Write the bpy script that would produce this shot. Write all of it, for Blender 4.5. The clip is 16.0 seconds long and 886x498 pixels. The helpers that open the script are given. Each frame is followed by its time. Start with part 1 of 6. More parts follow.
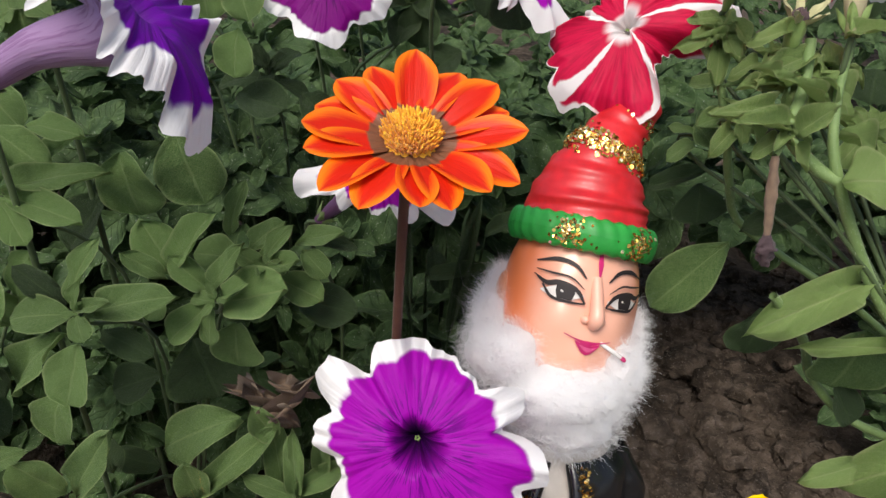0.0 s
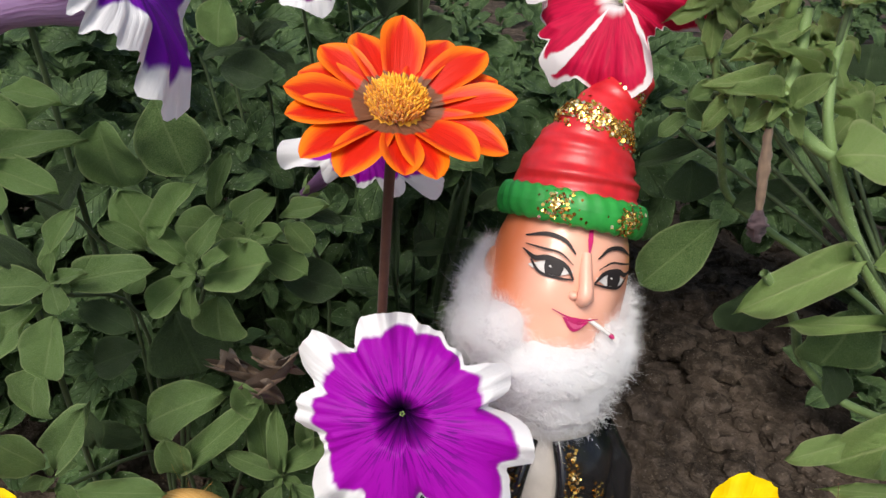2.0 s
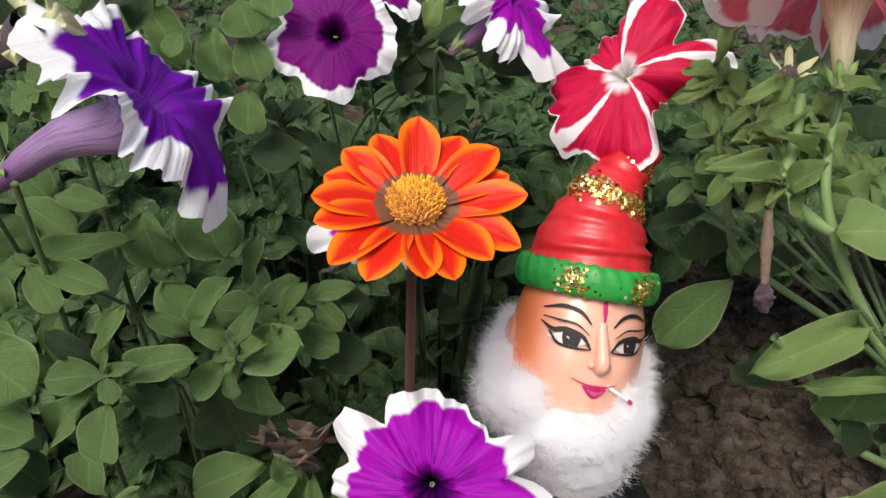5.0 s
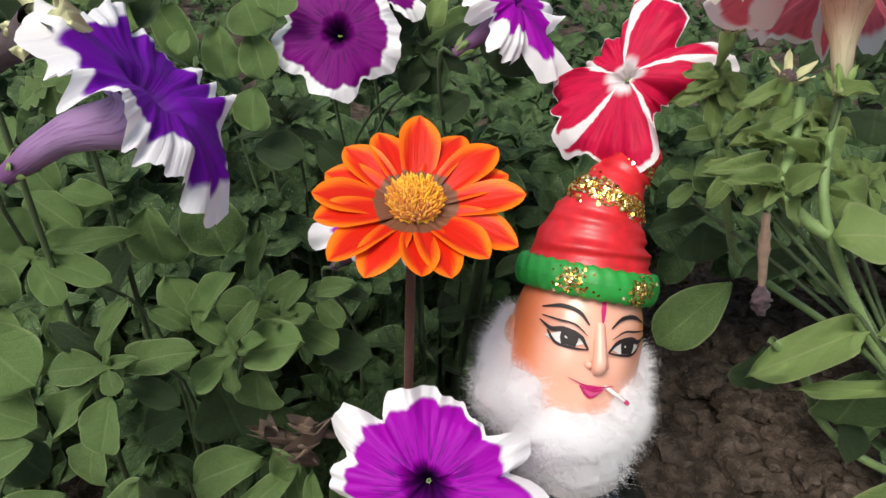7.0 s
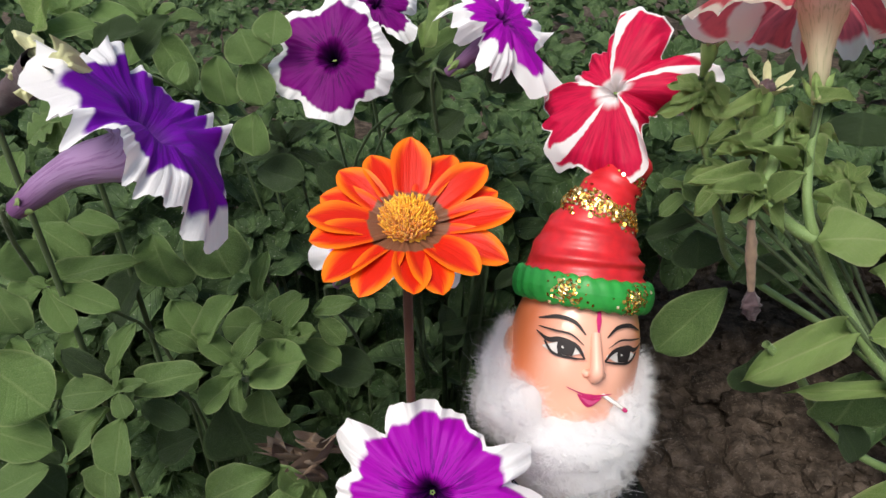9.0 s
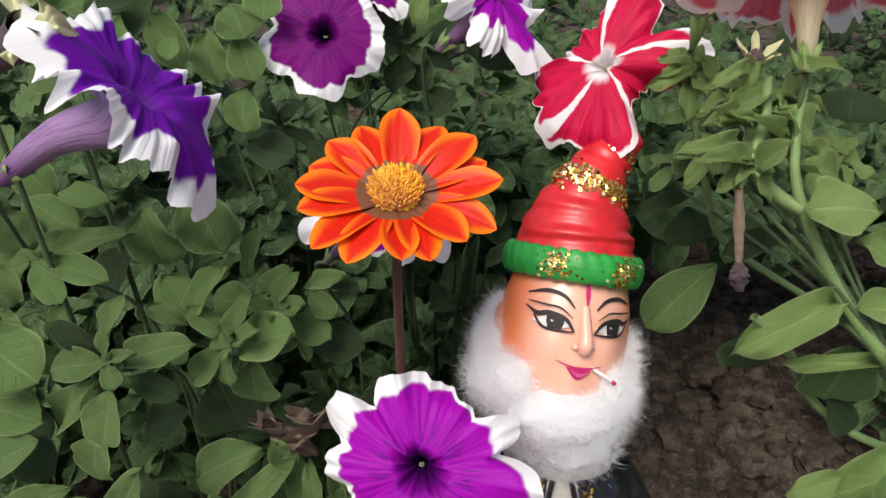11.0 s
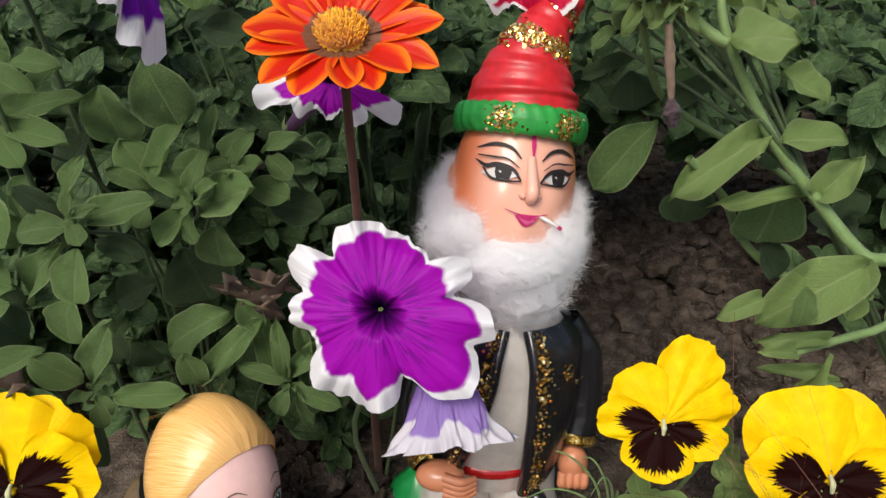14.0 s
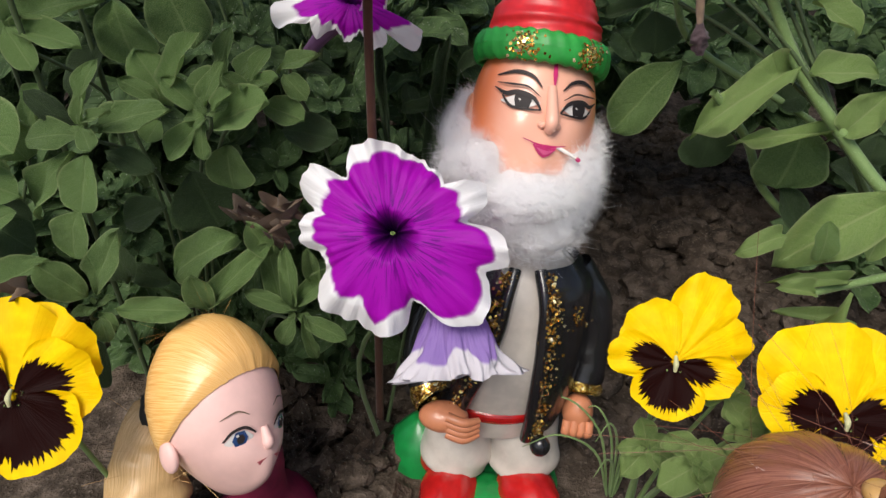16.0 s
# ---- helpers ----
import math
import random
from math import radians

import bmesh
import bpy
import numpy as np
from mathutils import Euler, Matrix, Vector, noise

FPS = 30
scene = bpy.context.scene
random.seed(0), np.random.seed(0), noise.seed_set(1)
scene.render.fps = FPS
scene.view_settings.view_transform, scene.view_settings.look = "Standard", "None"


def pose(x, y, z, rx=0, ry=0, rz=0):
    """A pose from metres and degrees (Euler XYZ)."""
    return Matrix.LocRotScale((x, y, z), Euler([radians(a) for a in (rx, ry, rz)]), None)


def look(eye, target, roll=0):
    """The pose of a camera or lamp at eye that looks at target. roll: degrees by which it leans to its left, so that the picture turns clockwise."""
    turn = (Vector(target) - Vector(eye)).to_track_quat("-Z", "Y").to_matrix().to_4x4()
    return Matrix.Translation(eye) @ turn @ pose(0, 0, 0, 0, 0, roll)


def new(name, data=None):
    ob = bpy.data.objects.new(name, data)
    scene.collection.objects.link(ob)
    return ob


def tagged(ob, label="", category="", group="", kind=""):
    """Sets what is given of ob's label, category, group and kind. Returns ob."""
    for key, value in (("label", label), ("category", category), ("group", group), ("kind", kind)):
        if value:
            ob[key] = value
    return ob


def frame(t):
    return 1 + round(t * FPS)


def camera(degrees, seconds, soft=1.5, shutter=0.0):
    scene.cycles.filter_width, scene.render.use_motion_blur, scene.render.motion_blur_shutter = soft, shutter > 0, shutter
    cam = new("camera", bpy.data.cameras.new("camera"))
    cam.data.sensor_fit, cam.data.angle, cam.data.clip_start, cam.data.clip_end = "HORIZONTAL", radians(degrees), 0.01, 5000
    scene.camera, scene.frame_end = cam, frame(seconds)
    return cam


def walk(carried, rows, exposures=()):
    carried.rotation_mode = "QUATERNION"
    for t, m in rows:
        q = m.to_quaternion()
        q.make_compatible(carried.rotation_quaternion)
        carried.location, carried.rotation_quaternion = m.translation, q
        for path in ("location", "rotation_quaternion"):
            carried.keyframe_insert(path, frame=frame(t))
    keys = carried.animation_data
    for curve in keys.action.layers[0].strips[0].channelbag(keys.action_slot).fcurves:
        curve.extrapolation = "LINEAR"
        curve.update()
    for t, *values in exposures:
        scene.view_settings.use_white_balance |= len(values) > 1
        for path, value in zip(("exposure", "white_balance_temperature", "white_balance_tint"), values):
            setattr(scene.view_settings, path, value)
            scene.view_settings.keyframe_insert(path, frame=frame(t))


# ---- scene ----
cam = camera(65.4, 16.0)
# seconds, eye, aim, roll
PATH = [
    (0, (0.0250, 0.0400, 0.4330), (-0.0180, 1.7730, -0.5640), 4.9),
    (0.5, (0.0230, 0.0350, 0.4270), (-0.0270, 1.7510, -0.5970), 6.2),
    (1, (0.0230, 0.0420, 0.4330), (-0.0010, 1.7600, -0.5910), 5.9),
    (1.5, (0.0250, 0.0430, 0.4340), (-0.0350, 1.7600, -0.5890), 4.9),
    (2, (0.0280, 0.0430, 0.4260), (0.0110, 1.7550, -0.6080), 5.8),
    (2.5, (0.0270, 0.0440, 0.4220), (0.0210, 1.7520, -0.6190), 5.9),
    (3, (0.0330, 0.0410, 0.4470), (-0.0610, 1.7760, -0.5440), 3.1),
    (3.5, (0.0300, 0.0390, 0.4640), (-0.0820, 1.7930, -0.4910), 2.2),
    (4, (0.0370, 0.0400, 0.4640), (-0.1030, 1.7960, -0.4830), 1),
    (4.2, (0.0270, 0.0420, 0.4600), (-0.0730, 1.7720, -0.5370), 2.2),
    (6.3, (0.0380, 0.0400, 0.4600), (-0.0860, 1.7750, -0.5270), 1.7),
    (6.5, (0.0390, 0.0400, 0.4600), (-0.1090, 1.7730, -0.5260), 1.2),
    (7, (0.0330, 0.0390, 0.4610), (-0.0900, 1.7690, -0.5350), 2.6),
    (7.5, (0.0360, 0.0390, 0.4630), (-0.1200, 1.7750, -0.5170), 1.3),
    (8, (0.0390, 0.0340, 0.4660), (-0.1520, 1.7720, -0.5050), -0.3),
    (8.5, (0.0440, 0.0350, 0.4710), (-0.1270, 1.7770, -0.4960), -0.6),
    (9, (0.0420, 0.0340, 0.4680), (-0.1220, 1.7740, -0.5040), 0),
    (11.3, (0.0480, 0.0260, 0.4580), (-0.1050, 1.7590, -0.5280), 0.2),
    (11.5, (0.0530, 0.0210, 0.4570), (-0.0990, 1.7260, -0.5770), -0.3),
    (12, (0.0690, 0.0080, 0.4390), (-0.0490, 1.6900, -0.6360), -0.3),
    (12.5, (0.0830, -0.0110, 0.4250), (-0.0430, 1.6670, -0.6550), -1.1),
    (13, (0.0760, -0.0120, 0.4240), (-0.0230, 1.6520, -0.6810), -0.4),
    (13.5, (0.0700, -0.0150, 0.4190), (-0.0270, 1.6500, -0.6840), -0.3),
    (14, (0.0600, -0.0090, 0.4250), (-0.0180, 1.6550, -0.6810), -0.6),
    (14.5, (0.0480, -0.0160, 0.4210), (-0.0880, 1.6610, -0.6600), -0.9),
    (15, (0.0470, -0.0190, 0.4120), (-0.1190, 1.5990, -0.7530), -0.4),
    (15.5, (0.0540, -0.0240, 0.4020), (-0.0790, 1.6200, -0.7300), 0.4),
    (16, (0.0550, -0.0230, 0.3930), (-0.0280, 1.6310, -0.7280), 1.7),
]
walk(cam, [(t, look(eye, target, roll)) for t, eye, target, roll in PATH],
     exposures=[(0, 0.10), (4, 0.15), (9, 0.15), (11.5, 0.10), (13, 0.0), (16, -0.04)])

# ---- light ----
world = bpy.data.worlds.new("sky")
scene.world = world
world.use_nodes = True
wn = world.node_tree
sky = wn.nodes.new("ShaderNodeTexSky")
sky.sky_type, sky.sun_disc = "NISHITA", False
sky.sun_elevation, sky.sun_rotation = radians(57), radians(205)
sky.air_density, sky.dust_density, sky.ozone_density = 1.0, 4.0, 1.0
wn.links.new(sky.outputs[0], wn.nodes["Background"].inputs[0])
wn.nodes["Background"].inputs[1].default_value = 0.125
sun = new("sun", bpy.data.lights.new("sun", "SUN"))
sun.data.energy, sun.data.angle, sun.data.color = 2.9, radians(30), (1.0, 0.96, 0.9)
sun.matrix_world = look((-0.6, -1.1, 2.2), (0, 0.3, 0))


# ---- materials ----
class Nodes:
    """A small writer of node materials."""

    def __init__(self, name, rough=0.6, metal=0.0, sheen=0.0, coat=0.0, through_light=0.0, spec=0.5):
        self.m = bpy.data.materials.new(name)
        self.m.use_nodes = True
        self.t = self.m.node_tree
        self.b = self.t.nodes["Principled BSDF"]
        self.b.inputs["Roughness"].default_value = rough
        self.b.inputs["Metallic"].default_value = metal
        self.b.inputs["Sheen Weight"].default_value = sheen
        self.b.inputs["Coat Weight"].default_value = coat
        self.b.inputs["Specular IOR Level"].default_value = spec
        self.glow = through_light

    def node(self, kind, **sockets):
        n = self.t.nodes.new(kind)
        for key, value in sockets.items():
            self.put(n, int(key[1:]) if key[0] == "i" and key[1:].isdigit() else key, value)
        return n

    def put(self, n, key, value):
        if isinstance(value, bpy.types.NodeSocket):
            self.t.links.new(value, n.inputs[key])
        else:
            n.inputs[key].default_value = value

    def uv(self):
        n = self.t.nodes.new("ShaderNodeSeparateXYZ")
        self.t.links.new(self.t.nodes.new("ShaderNodeTexCoord").outputs["UV"], n.inputs[0])
        return n.outputs[0], n.outputs[1]

    def coord(self, which="Object"):
        return self.t.nodes.new("ShaderNodeTexCoord").outputs[which]

    def math(self, op, a, b=0.0, c=0.0):
        n = self.t.nodes.new("ShaderNodeMath")
        n.operation = op
        for i, v in enumerate((a, b, c)):
            self.put(n, i, v)
        return n.outputs[0]

    def noise(self, scale, detail=3.0, vector=None, distort=0.0):
        n = self.node("ShaderNodeTexNoise", Scale=scale, Detail=detail, Distortion=distort)
        self.t.links.new(vector if vector is not None else self.coord(), n.inputs["Vector"])
        return n.outputs["Fac"]

    def stretch(self, vector, x, y, z):
        n = self.t.nodes.new("ShaderNodeMapping")
        self.t.links.new(vector, n.inputs[0])
        n.inputs["Scale"].default_value = (x, y, z)
        return n.outputs[0]

    def ramp(self, fac, *stops):
        n = self.t.nodes.new("ShaderNodeValToRGB")
        self.t.links.new(fac, n.inputs[0])
        e = n.color_ramp.elements
        while len(e) < len(stops):
            e.new(0.5)
        for k, (p, c) in zip(e, stops):
            k.position, k.color = p, (*c, 1) if len(c) == 3 else c
        return n.outputs[0]

    def step(self, v, lo, hi):
        n = self.t.nodes.new("ShaderNodeMapRange")
        n.interpolation_type = "SMOOTHSTEP"
        self.put(n, 0, v)
        n.inputs[1].default_value, n.inputs[2].default_value = lo, hi
        return n.outputs[0]

    def mix(self, fac, a, b):
        n = self.t.nodes.new("ShaderNodeMix")
        n.data_type = "RGBA"
        self.put(n, 0, fac)
        for i, v in ((6, a), (7, b)):
            if isinstance(v, bpy.types.NodeSocket):
                self.t.links.new(v, n.inputs[i])
            else:
                n.inputs[i].default_value = (*v, 1)
        return n.outputs[2]

    def random(self):
        return self.t.nodes.new("ShaderNodeObjectInfo").outputs["Random"]

    def bump(self, height, strength, distance=0.001):
        n = self.node("ShaderNodeBump", Strength=strength, Distance=distance, Height=height)
        self.t.links.new(n.outputs[0], self.b.inputs["Normal"])

    def done(self, colour):
        if isinstance(colour, bpy.types.NodeSocket):
            self.t.links.new(colour, self.b.inputs["Base Color"])
        else:
            self.b.inputs["Base Color"].default_value = (*colour, 1)
        if self.glow:
            # thin petals and leaves let some light through
            tr = self.t.nodes.new("ShaderNodeBsdfTranslucent")
            if isinstance(colour, bpy.types.NodeSocket):
                self.t.links.new(colour, tr.inputs[0])
            else:
                tr.inputs[0].default_value = (*colour, 1)
            mx = self.t.nodes.new("ShaderNodeMixShader")
            mx.inputs[0].default_value = self.glow
            self.t.links.new(self.b.outputs[0], mx.inputs[1])
            self.t.links.new(tr.outputs[0], mx.inputs[2])
            self.t.links.new(mx.outputs[0], self.t.nodes["Material Output"].inputs[0])
        return self.m


def leaf_material(name, dark, mid, light, rib=0.35, rough=0.62):
    n = Nodes(name, rough, sheen=0.04, through_light=0.2, spec=0.28)
    u, v = n.uv()
    side = n.math("ABSOLUTE", n.math("SUBTRACT", u, 0.5))
    tint = n.mix(n.random(), dark, mid)
    blotch = n.noise(90.0, 4.0)
    col = n.mix(n.step(blotch, 0.35, 0.75), tint, n.mix(0.5, mid, light))
    # side veins slant forward from the midrib
    vein = n.math("PINGPONG", n.math("ADD", n.math("MULTIPLY", v, 7.0), n.math("MULTIPLY", side, -5.0)), 0.5)
    veins = n.math("SUBTRACT", 1.0, n.step(vein, 0.0, 0.09))
    midrib = n.math("SUBTRACT", 1.0, n.step(side, 0.008, 0.035))
    col = n.mix(n.math("MULTIPLY", n.math("MAXIMUM", midrib, n.math("MULTIPLY", veins, 0.35)), rib), col, light)
    # pale hairy rim and specks of dust
    col = n.mix(n.math("MULTIPLY", n.step(side, 0.44, 0.5), 0.75), col, light)
    speck = n.noise(700.0, 1.0)
    col = n.mix(n.math("MULTIPLY", n.step(speck, 0.69, 0.73), 0.4), col, (0.55, 0.58, 0.5))
    height = n.math("ADD", n.math("MULTIPLY", n.math("MAXIMUM", midrib, veins), -0.5), n.math("MULTIPLY", n.noise(900.0, 2.0), 0.35))
    height = n.math("ADD", height, n.math("MULTIPLY", n.noise(160.0, 2.0), 0.9))
    n.bump(height, 0.9, 0.0016)
    return n.done(col)


M_LEAF = leaf_material("petunia_leaf", (0.090, 0.185, 0.042), (0.180, 0.330, 0.082), (0.40, 0.52, 0.22))
# Darker leaf copy: a deep green with shade among the plants put into it.
M_LEAF_DARK_SHADE = leaf_material("dark_leaf_shade_toned", (0.020, 0.045, 0.013), (0.044, 0.090, 0.025), (0.12, 0.19, 0.07), rib=0.3)
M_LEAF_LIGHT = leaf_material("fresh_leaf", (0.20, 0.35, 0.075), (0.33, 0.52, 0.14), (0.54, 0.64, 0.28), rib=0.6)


def stem_material(name, a, b, rough=0.6):
    n = Nodes(name, rough, sheen=0.1)
    f = n.noise(220.0, 4.0)
    n.bump(n.noise(1600.0, 2.0), 0.5, 0.0005)
    return n.done(n.mix(f, a, b))


M_STEM = stem_material("green_stem", (0.11, 0.19, 0.055), (0.20, 0.30, 0.10))
# Green stem copy with shade put into its colour, so stems recede among leaves.
M_STEM_SHADE = stem_material("shade_toned_stem", (0.035, 0.06, 0.02), (0.07, 0.11, 0.035))
M_STEM_RED = stem_material("reddish_stem", (0.050, 0.014, 0.008), (0.095, 0.034, 0.018))
M_CALYX = stem_material("calyx_green", (0.13, 0.22, 0.05), (0.24, 0.34, 0.10))
M_HAIR_FINE = stem_material("plant_hair", (0.4, 0.48, 0.3), (0.5, 0.56, 0.4))
M_DRY = stem_material("dry_brown", (0.10, 0.065, 0.04), (0.22, 0.15, 0.10), 0.85)
M_WITHER = stem_material("withered_petal", (0.13, 0.085, 0.06), (0.30, 0.21, 0.14), 0.85)
M_WITHER_DARK = stem_material("withered_tip", (0.03, 0.018, 0.024), (0.09, 0.055, 0.06), 0.8)
M_CREAM = stem_material("cream_sepal", (0.44, 0.46, 0.22), (0.62, 0.60, 0.36))


def petunia_material(name, inner, deep, vein, rim=(0.90, 0.89, 0.90), edge=0.78, wob=0.13, lob=0.085):
    n = Nodes(name, 0.5, through_light=0.28, spec=0.15)
    u, v = n.uv()
    ring = n.node("ShaderNodeCombineXYZ", X=n.math("COSINE", n.math("MULTIPLY", u, 2 * math.pi)), Y=n.math("SINE", n.math("MULTIPLY", u, 2 * math.pi))).outputs[0]
    lobes = n.math("MULTIPLY", n.math("COSINE", n.math("MULTIPLY", u, 10 * math.pi)), lob)
    wavy = n.math("ADD", v, n.math("MULTIPLY", n.math("SUBTRACT", n.noise(1.9, 2.0, ring), 0.5), wob * 2))
    wavy = n.math("ADD", wavy, lobes)
    white = n.step(wavy, edge - 0.025, edge + 0.03)
    rays = n.noise(30.0, 3.0, n.stretch(n.node("ShaderNodeCombineXYZ", X=u, Y=v).outputs[0], 4.0, 0.12, 1.0), 0.2)
    col = n.mix(n.step(v, 0.06, 0.30), deep, inner)
    lines = n.math("MULTIPLY", n.step(rays, 0.52, 0.58), n.math("SUBTRACT", 1.0, n.step(v, 0.20, 0.75)))
    col = n.mix(n.math("MULTIPLY", lines, 0.9), col, vein)
    n.bump(n.math("ADD", rays, n.math("MULTIPLY", n.noise(500.0, 2.0), 0.2)), 0.55, 0.0012)
    return n.done(n.mix(white, col, rim))


M_PET = petunia_material("violet_petunia", (0.37, 0.003, 0.41), (0.03, 0.002, 0.06), (0.10, 0.002, 0.17), edge=0.80, wob=0.025, lob=0.0)
M_PET_DARK = petunia_material("plum_petunia", (0.19, 0.002, 0.18), (0.015, 0.001, 0.035), (0.05, 0.001, 0.07), edge=0.80, wob=0.03, lob=0.0)
M_PET_BLUE = petunia_material("blue_violet_petunia", (0.16, 0.006, 0.36), (0.20, 0.08, 0.34), (0.10, 0.02, 0.26), edge=0.80, wob=0.05, lob=0.0)
M_PET_OLD = petunia_material("faded_petunia", (0.30, 0.19, 0.50), (0.25, 0.15, 0.42), (0.2, 0.1, 0.4), rim=(0.68, 0.65, 0.70), edge=0.72, wob=0.30)


def tube_material(name, a, b, c, thin=0.2):
    n = Nodes(name, 0.6, sheen=0.15, through_light=thin)
    u, v = n.uv()
    lines = n.noise(16.0, 3.0, n.stretch(n.node("ShaderNodeCombineXYZ", X=u, Y=v).outputs[0], 3.0, 0.3, 1.0), 0.5)
    col = n.mix(n.step(v, 0.0, 0.3), a, b)
    col = n.mix(n.step(v, 0.55, 1.0), col, c)
    col = n.mix(n.math("MULTIPLY", n.step(lines, 0.5, 0.66), 0.6), col, a)
    n.bump(lines, 0.4, 0.001)
    return n.done(col)


M_TUBE = tube_material("mauve_tube", (0.18, 0.06, 0.20), (0.36, 0.22, 0.42), (0.46, 0.34, 0.68))
M_TUBE_PINK = tube_material("plum_tube", (0.16, 0.07, 0.16), (0.26, 0.12, 0.26), (0.38, 0.2, 0.42))
M_TUBE_PALE = tube_material("cream_tube", (0.40, 0.42, 0.2), (0.72, 0.66, 0.46), (0.80, 0.72, 0.6), 0.5)


def striped_material(name, red, white=(0.88, 0.83, 0.83), thin=0.28):
    n = Nodes(name, 0.5, through_light=thin, spec=0.15)
    u, v = n.uv()
    star = n.math("PINGPONG", n.math("MULTIPLY", n.math("ADD", u, n.math("MULTIPLY", n.math("POWER", v, 2.0), 0.05)), 5.0), 0.5)
    wob = n.math("MULTIPLY", n.math("SUBTRACT", n.noise(5.0, 2.0, n.coord("UV")), 0.5), 0.16)
    band = n.math("ADD", n.math("ADD", star, wob), n.math("MULTIPLY", v, -0.05))
    white_arm = n.math("SUBTRACT", 1.0, n.step(band, 0.025, 0.05))
    rim = n.step(n.math("ADD", v, n.math("MULTIPLY", wob, 0.6)), 0.90, 0.95)
    heart = n.math("SUBTRACT", 1.0, n.step(v, 0.12, 0.24))
    rays = n.noise(30.0, 3.0, n.stretch(n.coord("UV"), 4.0, 0.15, 1.0))
    col = n.mix(n.step(rays, 0.4, 0.7), red, tuple(0.75 * c for c in red))
    f = n.math("MAXIMUM", n.math("MAXIMUM", white_arm, rim), heart)
    n.bump(rays, 0.5, 0.001)
    return n.done(n.mix(f, col, white))


M_RED_PET = striped_material("red_white_petunia", (0.64, 0.010, 0.065))
M_RED_PET_BACK = striped_material("pale_red_petunia", (0.80, 0.16, 0.19), (0.90, 0.84, 0.74), 0.72)


def gazania_petal_material():
    n = Nodes("gazania_petal", 0.4, through_light=0.15, spec=0.25)
    u, v = n.uv()
    side = n.math("ABSOLUTE", n.math("SUBTRACT", u, 0.5))
    streak = n.noise(9.0, 4.0, n.stretch(n.coord("UV"), 5.0, 0.35, 1.0))
    rim = n.math("ADD", n.math("MULTIPLY", side, 1.35), n.math("MULTIPLY", n.math("POWER", v, 3.0), 0.55))
    rim = n.math("ADD", rim, n.math("MULTIPLY", n.math("SUBTRACT", streak, 0.5), 0.35))
    col = n.mix(n.step(rim, 0.42, 0.86), (0.62, 0.016, 0.003), (0.92, 0.19, 0.004))
    col = n.mix(n.math("SUBTRACT", 1.0, n.step(n.math("ADD", v, n.math("MULTIPLY", streak, 0.06)), 0.25, 0.29)), col, (0.20, 0.085, 0.045))
    groove = n.math("PINGPONG", n.math("MULTIPLY", u, 4.0), 0.5)
    n.bump(n.math("ADD", groove, n.math("MULTIPLY", streak, 0.5)), 0.45, 0.0009)
    return n.done(col)


M_GAZ = gazania_petal_material()


def disc_material():
    n = Nodes("gazania_disc", 0.6, sheen=0.3)
    geo = n.t.nodes.new("ShaderNodeNewGeometry").outputs["Random Per Island"]
    return n.done(n.ramp(geo, (0.0, (0.66, 0.24, 0.004)), (0.5, (0.88, 0.42, 0.01)), (1.0, (0.92, 0.58, 0.03))))


M_DISC = disc_material()


def pansy_material(name, blotch):
    n = Nodes(name, 0.5, through_light=0.12, spec=0.08)
    u, v = n.uv()
    ray = n.noise(14.0, 3.0, n.stretch(n.coord("UV"), 3.0, 0.2, 1.0))
    col = n.mix(n.step(n.noise(120.0, 3.0), 0.3, 0.8), (0.86, 0.52, 0.001), (0.93, 0.66, 0.002))
    side = n.math("ABSOLUTE", n.math("SUBTRACT", u, 0.5))
    if blotch:
        reach = n.math("ADD", v, n.math("MULTIPLY", n.math("SUBTRACT", ray, 0.5), 0.5))
        reach = n.math("ADD", reach, n.math("MULTIPLY", side, 0.22))
        dark = n.math("SUBTRACT", 1.0, n.step(reach, blotch - 0.02, blotch + 0.02))
        heart = n.step(v, 0.03, 0.07)
        col = n.mix(n.math("MULTIPLY", dark, heart), col, (0.012, 0.0015, 0.001))
    n.bump(n.math("ADD", ray, n.math("MULTIPLY", n.noise(300.0, 2.0), 0.3)), 0.4, 0.001)
    return n.done(col)


M_PANSY = pansy_material("pansy_yellow", 0)
M_PANSY_SIDE = pansy_material("pansy_side", 0.70)
M_PANSY_LIP = pansy_material("pansy_lip", 0.86)


def paint(name, colour, rough=0.28, coat=0.3, vary=0.12, grain=160.0):
    n = Nodes(name, rough, coat=coat)
    f = n.noise(grain, 4.0)
    g = n.noise(grain * 0.2, 3.0)
    dark = tuple(c * (1 - 2.2 * vary) for c in colour)
    col = n.mix(n.step(f, 0.3, 0.75), dark, colour)
    col = n.mix(n.math("MULTIPLY", n.step(g, 0.5, 0.75), 0.35), col, tuple(min(1, c * (1 + 2 * vary)) for c in colour))
    n.bump(f, 0.25, 0.0008)
    return n.done(col)


def glitter():
    n = Nodes("gold_glitter", 0.25, 0.9)
    v = n.node("ShaderNodeTexVoronoi", Scale=900.0)
    n.t.links.new(n.coord(), v.inputs["Vector"])
    sep = n.node("ShaderNodeSeparateColor", Color=v.outputs["Color"])
    n.bump(sep.outputs[0], 1.0, 0.002)
    return n.done(n.ramp(sep.outputs[1], (0.0, (0.14, 0.06, 0.01)), (0.45, (0.55, 0.30, 0.05)), (0.8, (0.85, 0.62, 0.16)), (1.0, (1.0, 0.9, 0.6))))


